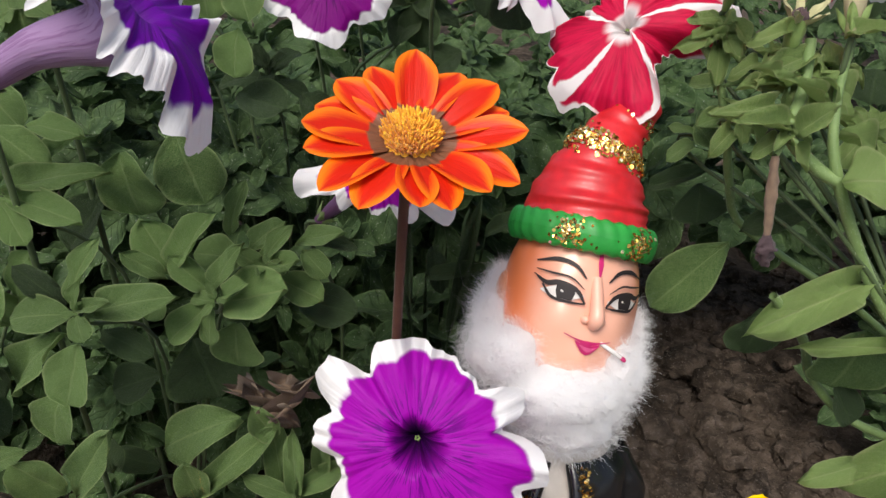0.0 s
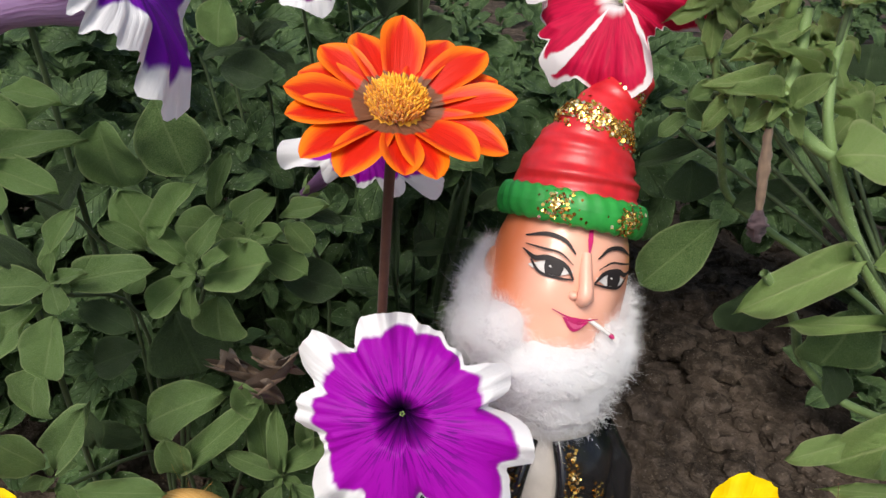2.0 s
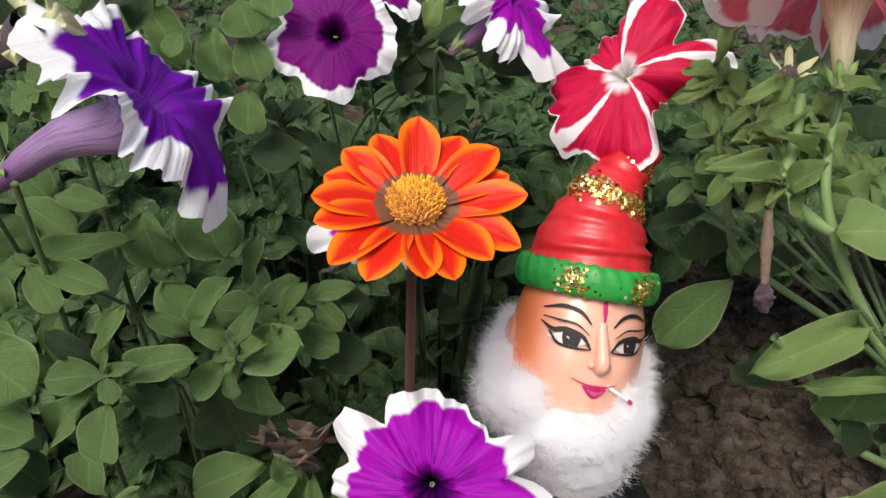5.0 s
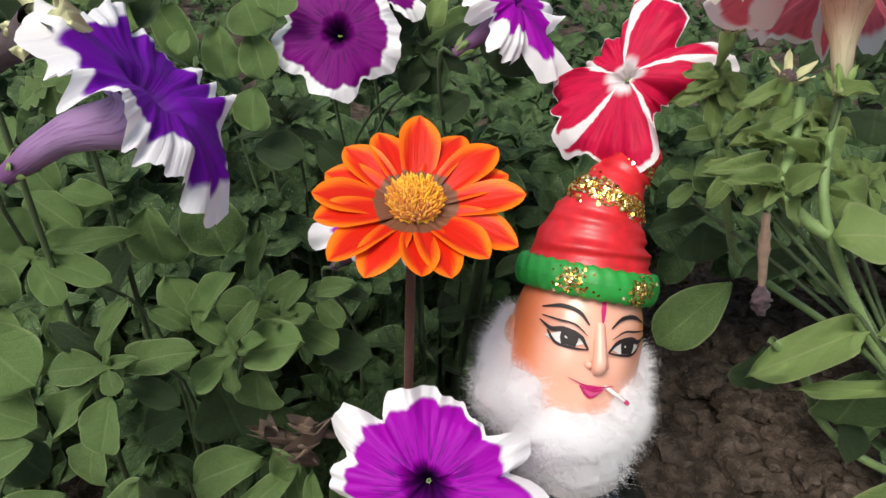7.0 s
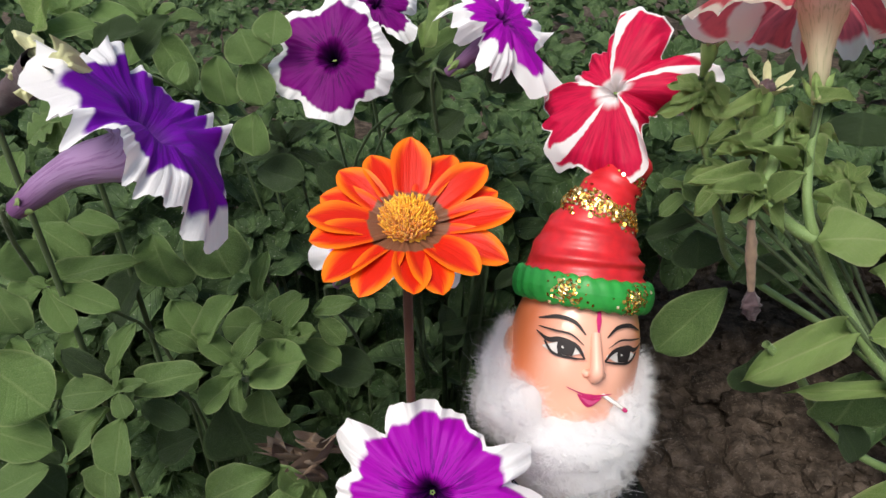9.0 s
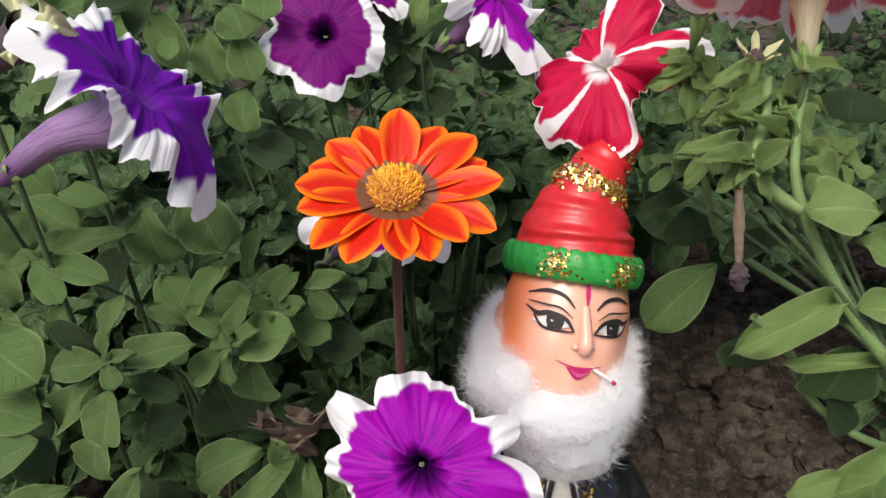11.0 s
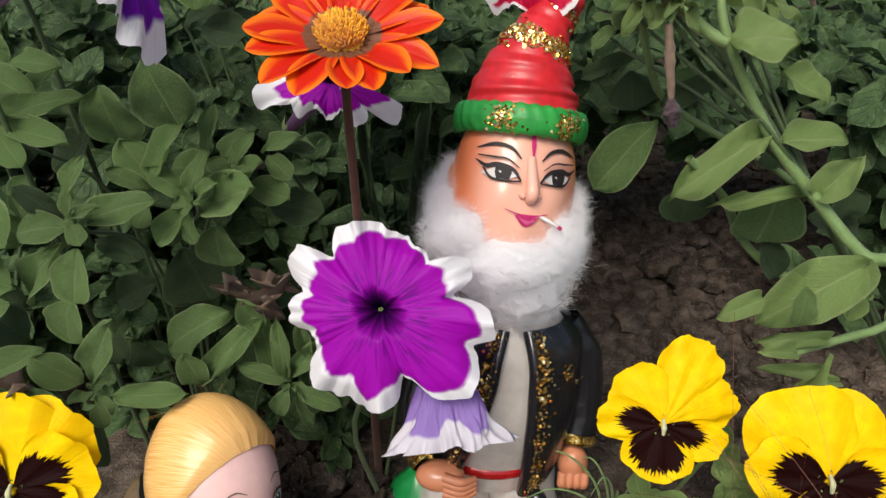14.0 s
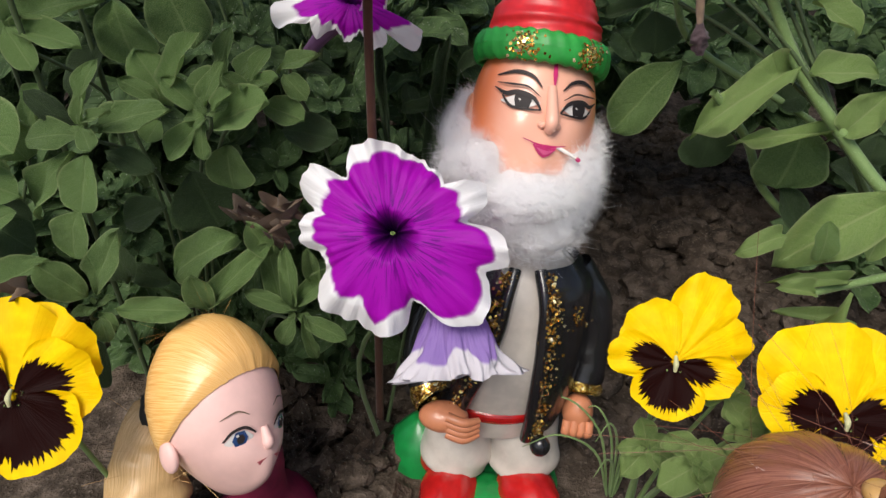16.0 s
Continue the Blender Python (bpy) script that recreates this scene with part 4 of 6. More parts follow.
        fold = 0.05 * math.sin(46 * v + 1.2 * math.sin(a * 2) + 0.8 * math.sin(a)) + 0.03 * math.sin(83 * v + 2 * a)
        fold *= max(0.0, min(1.0, (0.95 - v) * 4)) * (0.55 + 0.45 * noise.noise((math.cos(a), math.sin(a), v * 3)))
        r = rad_s[k] * (1 + fold) + lift
        if v > 0.97:
            r *= max(0.0, (1 - v) / 0.03) ** 0.5
        return spine_s[k] + (e1 * math.sin(a) + e2 * math.cos(a)) * r
    head.append(grid_mesh("cap", 64, 80, cap, M_HAT, True))

    def cap_flake(lo, hi, a0, a1):
        def g(rng):
            v = min(0.96, max(0.02, rng.gauss((lo + hi) / 2, (hi - lo) / 4)))
            u = rng.uniform(a0, a1)
            p = cap(u, v, 0.0003)
            k = min(80, round(v * 80))
            return p, (p - spine_s[k]).normalized()
        return g
    head.append(flakes(cap_flake(0.40, 0.53, 0, 1), 1900, 0.00075, M_FLAKE, 1))
    head.append(flakes(cap_flake(0.70, 0.86, 0.0, 1.0), 260, 0.00072, M_FLAKE, 2))

    def band_flake(rng):
        a = rng.choice((-0.52, 0.47, 2.2)) + rng.gauss(0, 0.11)
        b = rng.gauss(-0.1, 0.55)
        p = Vector(band(a / (2 * math.pi), b / (2 * math.pi)))
        return p, Vector((math.sin(a) * math.cos(b), -math.cos(a) * math.cos(b), math.sin(b)))
    head.append(flakes(band_flake, 420, 0.00072, M_FLAKE, 3))
    for me in head:
        me.transform(hm)
    out += head
    # cotton beard
    blobs = [((0.004, -0.014, 0.232), (0.031, 0.028, 0.024)), ((-0.019, -0.010, 0.247), (0.019, 0.022, 0.018)), ((0.026, -0.010, 0.240), (0.0155, 0.022, 0.019)),
             ((0.010, -0.019, 0.224), (0.026, 0.021, 0.020)), ((0.0060, -0.0290, 0.2415), (0.0270, 0.0180, 0.0160)), ((-0.0235, -0.004, 0.262), (0.0095, 0.014, 0.013)), ((0.0335, -0.002, 0.256), (0.0075, 0.014, 0.014)),
             ((-0.0155, -0.025, 0.2555), (0.012, 0.013, 0.012)), ((0.0275, -0.023, 0.2515), (0.010, 0.013, 0.012)), ((0.0065, -0.0330, 0.2450), (0.020, 0.0130, 0.0100)), ((-0.020, 0.004, 0.272), (0.006, 0.010, 0.008))]
    for k, (c, r) in enumerate(blobs):
        out.append(egg(c, tuple(0.84 * q for q in r), M_COTTON, nu=48, nv=30, rough=0.16, seed=k * 3.1))
    out.append(fluff(blobs, 80000, 0.0075, 0.00004, M_COTTON, 9))
    out.append(fluff(blobs, 1500, 0.015, 0.00004, M_COTTON, 10))
    me = joined("garden_gnome", out)
    ob = new("garden_gnome", me)
    ob.matrix_basis = pose(0.0755, 0.291, -0.076, -9, 0, 0) @ Matrix.Diagonal((1.18, 1.18, 1.18, 1))
    tagged(ob, "painted clay gnome figurine with red cap and white cotton beard", "figurine")


garden_gnome()


def wisps(start, count, seed, spread_, length, material, thick=0.00009):
    """Loose single hairs that curl away."""
    rng = random.Random(seed)
    verts, faces = [], []
    for _ in range(count):
        p = Vector(start(rng))
        d = Vector((rng.gauss(0, 1), rng.gauss(-0.3, 0.6), rng.gauss(0.3, 0.6))).normalized()
        bend = Vector((rng.gauss(0, 1), rng.gauss(0, 1), rng.gauss(-0.4, 1))) * spread_
        path = [p + d * length * t + bend * length * t * t for t in np.linspace(0, 1, 9)]
        s = d.orthogonal().normalized() * thick
        i = len(verts)
        for q in path:
            verts += [q - s, q + s]
        faces += [(i + 2 * k, i + 2 * k + 1, i + 2 * k + 3, i + 2 * k + 2) for k in range(8)]
    me = bpy.data.meshes.new("wisps")
    me.from_pydata(verts, [], faces)
    me.materials.append(material)
    return me


def hair_cap(radii, tail, plane, limit, material, grow=1.06, locks=0.02):
    """Hair drawn from the hairline back to a knot: it ends where plane . direction falls under the limit."""
    b = Vector(tail).normalized()
    e1 = b.cross(Vector((1, 0, 0))).normalized()
    e2 = b.cross(e1)
    n = Vector(plane).normalized()

    def way(u, th):
        a = 2 * math.pi * u
        return b * math.cos(th) + (e1 * math.cos(a) + e2 * math.sin(a)) * math.sin(th)
    ends = {}

    def f(u, v):
        if u not in ends:
            th = 0.02
            while th < 3.05 and way(u, th).dot(n) > limit:
                th += 0.02
            ends[u] = th
        th = ends[u] * v
        d = way(u, th)
        k = grow + locks * noise.noise((u * 30, v * 1.5, 1.0)) - 0.075 * max(0, v - 0.93) / 0.07
        return (d.x * radii[0] * k, d.y * radii[1] * k, d.z * radii[2] * k)
    return grid_mesh("hair", 160, 40, f, material, True)


def blonde_doll():
    out = []
    R = (0.0285, 0.0300, 0.0395)
    c = Vector((-0.072, 0.222, 0.121))
    hm = Matrix.Translation(c) @ pose(0, 0, 0, -32, -18, 0) @ pose(0, 0, 0, 0, 0, 68) @ Matrix.Diagonal((1.1, 1.1, 1.1, 1))

    def face(u, v):
        a, b = 2 * math.pi * u, math.pi * (v - 0.5)
        d = Vector((math.sin(a) * math.cos(b), -math.cos(a) * math.cos(b), math.sin(b)))
        x, y, z = d.x * R[0], d.y * R[1], d.z * R[2]
        jaw = max(0.0, -d.z - 0.30)
        x *= 1 - 0.55 * jaw
        z -= 0.006 * jaw
        y -= 0.0050 * jaw * max(0.0, -d.y) * 2
        if y < 0:
            for cx, cz, w, h in ((-0.0135, -0.0230, 0.009, 0.0022), (0.0135, -0.0230, 0.009, 0.0022), (0.0, -0.0355, 0.006, 0.0028), (-0.0118, -0.013, 0.0065, -0.0010), (0.0118, -0.013, 0.0065, -0.0010), (0.0, -0.0265, 0.006, 0.0020)):
                y -= h * math.exp(-((x - cx) ** 2 + (z - cz) ** 2) / w ** 2)
        return (x, y, z)
    head = [grid_mesh("face", 64, 48, face, M_DOLL, True)]
    head.append(hair_cap(R, (0, 0.94, 0.05), (0, 0.52, 0.86), -0.16, M_BLONDE, 1.10, 0.014))
    head.append(tube_mesh("nose", [on_face(0, -0.0112, R, -0.0002), on_face(0, -0.0157, R, 0.0018), on_face(0, -0.0187, R, 0.0030), on_face(0, -0.0207, R, 0.0012)], [0.0018, 0.0024, 0.0029, 0.0020], M_DOLL, 12, 12))
    for k in (-1, 1):
        head.append(egg((k * 0.0285, 0.003, -0.0150), (0.003, 0.0055, 0.0075), M_DOLL))
        x0 = k * 0.0118
        head.append(stroke([(x0 - 0.0056, -0.0137), (x0, -0.0132), (x0 + 0.0056, -0.0137)], [0.001, 0.0072, 0.0072, 0.001], R, M_EYE, 0.0006))
        head.append(stroke([(x0, -0.0098), (x0, -0.0132), (x0, -0.0166)], [0.0034, 0.0064, 0.0034], R, M_IRIS, 0.0009))
        head.append(stroke([(x0, -0.0112), (x0, -0.0132), (x0, -0.0152)], [0.0018, 0.0034, 0.0018], R, M_INK, 0.0012))
        # painted highlight beside the pupil, in the eye white
        head.append(stroke([(x0 - 0.0016, -0.0108), (x0 - 0.0012, -0.0120)], [0.001, 0.001], R, M_EYE, 0.0015, 4))
        head.append(stroke([(x0 - 0.0064, -0.0127), (x0 - 0.003, -0.0092), (x0 + 0.002, -0.0086), (x0 + 0.0066, -0.0122)], [0.0008, 0.0014, 0.0014, 0.0008], R, M_INK, 0.0012))
        head.append(stroke([(x0 - k * 0.005, -0.0037), (x0, -0.0010), (x0 + k * 0.0065, -0.0030)], [0.0003, 0.0009, 0.0003], R, M_DRY, 0.0006))
    for pts, w in (([(-0.0066, -0.0257), (0, -0.0260), (0.0066, -0.0257)], [0.0006, 0.0026, 0.0006]), ([(-0.0058, -0.0264), (0, -0.0286), (0.0058, -0.0264)], [0.0006, 0.0040, 0.0006])):
        head.append(stroke(pts, w, R, M_DOLL_LIP, 0.0056))
    # knot, ribbed hair tie and tail
    for k in range(3):
        ring = [(0.0098 * math.cos(a), 0.0345 + 0.0045 * k, 0.0098 * math.sin(a)) for a in np.linspace(0, 2 * math.pi, 25)]
        head.append(tube_mesh("tie", ring, [0.0036, 0.0036], M_TIE, 70, 10, 0.5, k))
    head.append(tube_mesh("tail", [(0, 0.028, 0.002), (0.0, 0.044, 0.0), (-0.004, 0.056, -0.016), (-0.010, 0.060, -0.045), (-0.014, 0.058, -0.085)], [0.011, 0.0115, 0.0165, 0.019, 0.013], M_PONY, 40, 40, 0.25, 5))
    head.append(wisps(lambda rng: (rng.uniform(-0.012, 0.010), 0.05 + rng.uniform(-0.01, 0.012), rng.uniform(-0.04, 0.0)), 110, 3, 0.5, 0.018, M_PONY, 0.0001))
    head.append(wisps(lambda rng: (rng.uniform(-0.014, 0.014), rng.uniform(-0.01, 0.02), 0.0365), 40, 4, 1.1, 0.010, M_BLONDE, 0.00005))
    for me in head:
        me.transform(hm)
    out += head
    down = c + Vector((0.004, 0.012, -0.036))
    out.append(tube_mesh("neck", [c + Vector((0.003, 0.006, -0.022)), down, down + Vector((0, 0.004, -0.02))], [0.008, 0.0075, 0.009], M_DOLL, 8, 16))
    out.append(tube_mesh("dress", [down + Vector((0, 0.002, -0.010)), down + Vector((0.0, 0.004, -0.026)), down + Vector((0, 0.006, -0.06)), (down.x, down.y + 0.008, 0.0)], [0.008, 0.019, 0.017, 0.034], M_DRESS, 20, 24, 0.06, 2))
    me = joined("doll", out)
    tagged(new("doll", me), "small doll with smooth blonde hair tied in a ponytail", "doll", "dolls")


blonde_doll()


def brunette_doll():
    R = (0.033, 0.034, 0.036)
    c = Vector((0.192, 0.150, 0.153))
    head = [egg((0, 0, 0), R, M_DOLL, nu=32, nv=22), hair_cap(R, (0.05, -0.25, 0.97), (0, 0.35, 0.93), -0.72, M_BRUNETTE, 1.08, 0.05),
            egg((0.010, -0.012, 0.0385), (0.0062, 0.0062, 0.0042), M_PEARL),
            tube_mesh("tuft", [(0.010, -0.012, 0.038), (0.013, -0.022, 0.041), (0.012, -0.036, 0.026)], [0.004, 0.0075, 0.005], M_BRUNETTE, 16, 20, 0.25, 2),
            wisps(lambda rng: (rng.uniform(-0.028, 0.03), rng.uniform(-0.012, 0.014), rng.uniform(0.026, 0.036)), 110, 6, 0.9, 0.03, M_BRUNETTE)]
    for me in head:
        me.transform(Matrix.Translation(c))
    head.append(tube_mesh("dress", [c + Vector((0, 0.004, -0.03)), c + Vector((0, 0.006, -0.05)), c + Vector((0, 0.006, -0.09)), (c.x, c.y + 0.006, 0.0)], [0.008, 0.018, 0.017, 0.035], M_DRESS, 18, 22, 0.06, 3))
    tagged(new("doll", joined("doll", head)), "small doll with glossy reddish-brown hair and loose strands", "doll", "dolls")


brunette_doll()


# ---- petunia plants ----
def shoot_plant(name, label, group, shoots, base, trunk=None):
    p = plant(name, base, label, "plant", group)
    for k, (centre, size, count, kind, axis) in enumerate(shoots):
        rosette(p, centre, size, count, hash((round(centre[0] * 999), round(centre[1] * 999))) % 997, kind, axis)
        c, b = Vector(centre), Vector(base)
        hub = Vector(trunk) if trunk else c.lerp(b, 0.35) * 0.55 + Vector((b.x, b.y + 0.05, c.z - 0.05)) * 0.45
        stem(p, [c - Vector(axis) * 0.002, c - Vector(axis) * size * 0.9, hub, b], [0.0009, 0.0010, 0.0011, 0.0014], M_STEM_SHADE)
    return p


UPW = (0.0, -0.45, 0.89)
left_plant = shoot_plant("petunia_plant", "leafy petunia plant with downy oval green leaves", "petunia plants", [((-0.131, 0.268, 0.254), 0.010, 6, "mid", UPW), ((-0.079, 0.285, 0.256), 0.012, 6, "mid", UPW), ((-0.061, 0.302, 0.263), 0.010, 7, "mid", UPW), ((-0.176, 0.300, 0.289), 0.012, 5, "mid", UPW)], (-0.13, 0.33, 0.0))
# the shoot nearest the blonde doll, the middle one, the one under the gazania, and the broad leaves over them
# "dark" marks leaves set further in, with shade put into their colour
for base, tip, w, kind in (
        ((-0.141, 0.278, 0.244), (-0.164, 0.268, 0.250), 0.017, "mid"), ((-0.144, 0.275, 0.236), (-0.187, 0.265, 0.205), 0.018, "mid"), ((-0.130, 0.262, 0.242), (-0.136, 0.252, 0.215), 0.022, "mid"),
        ((-0.149, 0.270, 0.205), (-0.159, 0.260, 0.179), 0.027, "mid"), ((-0.131, 0.275, 0.248), (-0.101, 0.265, 0.272), 0.016, "mid"), ((-0.142, 0.282, 0.249), (-0.133, 0.272, 0.281), 0.011, "mid"),
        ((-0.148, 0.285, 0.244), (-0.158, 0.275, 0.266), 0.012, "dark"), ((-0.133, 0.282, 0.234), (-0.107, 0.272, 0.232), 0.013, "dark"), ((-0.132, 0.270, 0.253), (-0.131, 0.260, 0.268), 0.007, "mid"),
        ((-0.131, 0.268, 0.254), (-0.117, 0.258, 0.269), 0.006, "mid"), ((-0.131, 0.266, 0.254), (-0.126, 0.256, 0.250), 0.010, "mid")):
    leaf(left_plant, base, tip, w, kind)
for base, tip, w, kind in (
        ((-0.082, 0.290, 0.250), (-0.103, 0.280, 0.233), 0.015, "mid"), ((-0.081, 0.285, 0.250), (-0.083, 0.275, 0.235), 0.009, "mid"), ((-0.103, 0.300, 0.258), (-0.084, 0.290, 0.294), 0.015, "mid"),
        ((-0.108, 0.302, 0.252), (-0.120, 0.292, 0.270), 0.010, "mid"), ((-0.109, 0.298, 0.245), (-0.114, 0.288, 0.238), 0.014, "mid"), ((-0.081, 0.296, 0.245), (-0.048, 0.286, 0.264), 0.024, "mid"),
        ((-0.076, 0.300, 0.232), (-0.078, 0.290, 0.208), 0.027, "mid"), ((-0.107, 0.312, 0.247), (-0.116, 0.302, 0.278), 0.021, "mid"), ((-0.086, 0.295, 0.253), (-0.093, 0.285, 0.272), 0.012, "mid"),
        ((-0.081, 0.290, 0.257), (-0.074, 0.280, 0.282), 0.009, "mid"), ((-0.075, 0.286, 0.257), (-0.064, 0.276, 0.272), 0.009, "mid")):
    leaf(left_plant, base, tip, w, kind)
for base, tip, w, kind in (
        ((-0.064, 0.308, 0.255), (-0.073, 0.298, 0.251), 0.010, "mid"), ((-0.062, 0.303, 0.258), (-0.059, 0.293, 0.257), 0.008, "mid"), ((-0.063, 0.310, 0.255), (-0.046, 0.300, 0.271), 0.012, "mid"),
        ((-0.066, 0.312, 0.256), (-0.071, 0.302, 0.270), 0.010, "mid"), ((-0.066, 0.314, 0.257), (-0.058, 0.304, 0.281), 0.010, "mid"), ((-0.048, 0.318, 0.265), (-0.035, 0.308, 0.260), 0.012, "mid"),
        ((-0.060, 0.316, 0.249), (-0.036, 0.306, 0.246), 0.016, "mid"), ((-0.055, 0.328, 0.229), (-0.024, 0.318, 0.234), 0.022, "dark"), ((-0.079, 0.322, 0.253), (-0.095, 0.312, 0.264), 0.020, "mid"),
        ((-0.053, 0.324, 0.264), (-0.033, 0.314, 0.281), 0.010, "mid"), ((-0.075, 0.324, 0.259), (-0.065, 0.314, 0.280), 0.012, "mid"), ((-0.061, 0.300, 0.265), (-0.061, 0.290, 0.268), 0.004, "mid"),
        ((-0.060, 0.300, 0.264), (-0.053, 0.290, 0.274), 0.004, "mid"), ((-0.102, 0.371, 0.239), (-0.097, 0.361, 0.270), 0.012, "mid"), ((-0.044, 0.330, 0.264), (-0.027, 0.320, 0.271), 0.008, "dark")):
    leaf(left_plant, base, tip, w, kind)
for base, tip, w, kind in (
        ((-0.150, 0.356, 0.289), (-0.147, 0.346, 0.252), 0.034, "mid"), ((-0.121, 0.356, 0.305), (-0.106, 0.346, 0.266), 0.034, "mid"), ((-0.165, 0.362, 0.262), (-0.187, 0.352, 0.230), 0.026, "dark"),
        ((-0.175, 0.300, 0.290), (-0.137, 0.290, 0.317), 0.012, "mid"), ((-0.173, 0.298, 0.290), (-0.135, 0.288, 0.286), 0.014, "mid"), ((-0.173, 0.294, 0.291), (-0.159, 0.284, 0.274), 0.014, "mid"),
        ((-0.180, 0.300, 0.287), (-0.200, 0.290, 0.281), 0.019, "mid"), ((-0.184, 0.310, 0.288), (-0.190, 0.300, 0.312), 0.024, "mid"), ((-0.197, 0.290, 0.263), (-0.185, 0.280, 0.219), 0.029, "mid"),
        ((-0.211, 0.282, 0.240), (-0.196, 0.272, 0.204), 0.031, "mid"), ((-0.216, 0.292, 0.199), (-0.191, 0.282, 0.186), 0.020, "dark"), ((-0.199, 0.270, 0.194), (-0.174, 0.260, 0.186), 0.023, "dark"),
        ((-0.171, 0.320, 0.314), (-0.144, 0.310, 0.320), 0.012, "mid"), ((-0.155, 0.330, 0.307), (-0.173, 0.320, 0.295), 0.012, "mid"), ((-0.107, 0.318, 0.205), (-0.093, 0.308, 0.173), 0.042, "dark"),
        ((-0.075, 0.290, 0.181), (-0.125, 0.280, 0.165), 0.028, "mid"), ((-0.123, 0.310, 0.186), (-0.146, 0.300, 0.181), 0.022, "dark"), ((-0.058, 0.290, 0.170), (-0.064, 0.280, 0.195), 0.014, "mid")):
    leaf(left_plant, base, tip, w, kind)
for base, tip, w, kind in (
        ((-0.204, 0.275, 0.263), (-0.170, 0.265, 0.240), 0.035, "mid"), ((-0.211, 0.265, 0.228), (-0.174, 0.255, 0.228), 0.022, "mid"), ((-0.196, 0.290, 0.295), (-0.189, 0.280, 0.269), 0.026, "mid"),
        ((-0.173, 0.258, 0.210), (-0.198, 0.248, 0.200), 0.021, "mid"), ((-0.158, 0.250, 0.187), (-0.198, 0.240, 0.170), 0.018, "mid"), ((-0.190, 0.320, 0.312), (-0.161, 0.310, 0.301), 0.018, "mid"),
        ((-0.168, 0.300, 0.261), (-0.188, 0.290, 0.239), 0.021, "mid"), ((-0.196, 0.330, 0.330), (-0.177, 0.320, 0.315), 0.020, "mid")):
    leaf(left_plant, base, tip, w, kind)
front_plant = shoot_plant("petunia_plant", "petunia plant with narrow upright downy leaves", "petunia plants", [((-0.046, 0.283, 0.138), 0.014, 7, "mid", (0.1, -0.3, 0.95)), ((-0.138, 0.245, 0.164), 0.014, 5, "mid", (0.1, -0.2, 0.97))], (-0.10, 0.31, 0.0))
for base, tip, w, kind in (
        ((-0.141, 0.245, 0.169), (-0.155, 0.235, 0.195), 0.018, "mid"), ((-0.132, 0.240, 0.175), (-0.115, 0.230, 0.215), 0.015, "mid"), ((-0.119, 0.232, 0.173), (-0.085, 0.226, 0.180), 0.013, "mid"),
        ((-0.130, 0.235, 0.165), (-0.125, 0.225, 0.157), 0.010, "mid"), ((-0.145, 0.250, 0.135), (-0.150, 0.240, 0.106), 0.019, "dark"), ((-0.096, 0.275, 0.139), (-0.064, 0.265, 0.186), 0.014, "mid"),
        ((-0.091, 0.272, 0.142), (-0.094, 0.262, 0.167), 0.016, "mid"), ((-0.055, 0.290, 0.134), (-0.058, 0.280, 0.181), 0.013, "mid"), ((-0.046, 0.285, 0.139), (-0.019, 0.275, 0.173), 0.012, "mid"),
        ((-0.045, 0.280, 0.141), (-0.045, 0.270, 0.178), 0.010, "mid"), ((-0.043, 0.280, 0.139), (-0.066, 0.270, 0.157), 0.010, "mid"), ((-0.037, 0.270, 0.144), (-0.030, 0.260, 0.110), 0.008, "mid"),
        ((-0.041, 0.275, 0.139), (-0.013, 0.265, 0.133), 0.011, "mid"), ((-0.042, 0.270, 0.143), (-0.051, 0.260, 0.128), 0.011, "mid"), ((-0.032, 0.285, 0.156), (-0.032, 0.275, 0.186), 0.009, "mid"),
        ((-0.126, 0.260, 0.168), (-0.125, 0.250, 0.190), 0.015, "dark"), ((-0.112, 0.275, 0.158), (-0.127, 0.265, 0.172), 0.013, "dark")):
    leaf(front_plant, base, tip, w, kind, (0.1, -0.75, 0.65))
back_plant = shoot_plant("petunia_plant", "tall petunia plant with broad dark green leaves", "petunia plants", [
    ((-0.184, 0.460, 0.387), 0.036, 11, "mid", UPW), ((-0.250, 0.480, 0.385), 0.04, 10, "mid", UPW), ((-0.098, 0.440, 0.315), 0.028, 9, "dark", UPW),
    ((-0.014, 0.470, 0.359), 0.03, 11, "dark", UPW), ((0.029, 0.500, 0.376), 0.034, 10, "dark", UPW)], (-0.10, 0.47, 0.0))
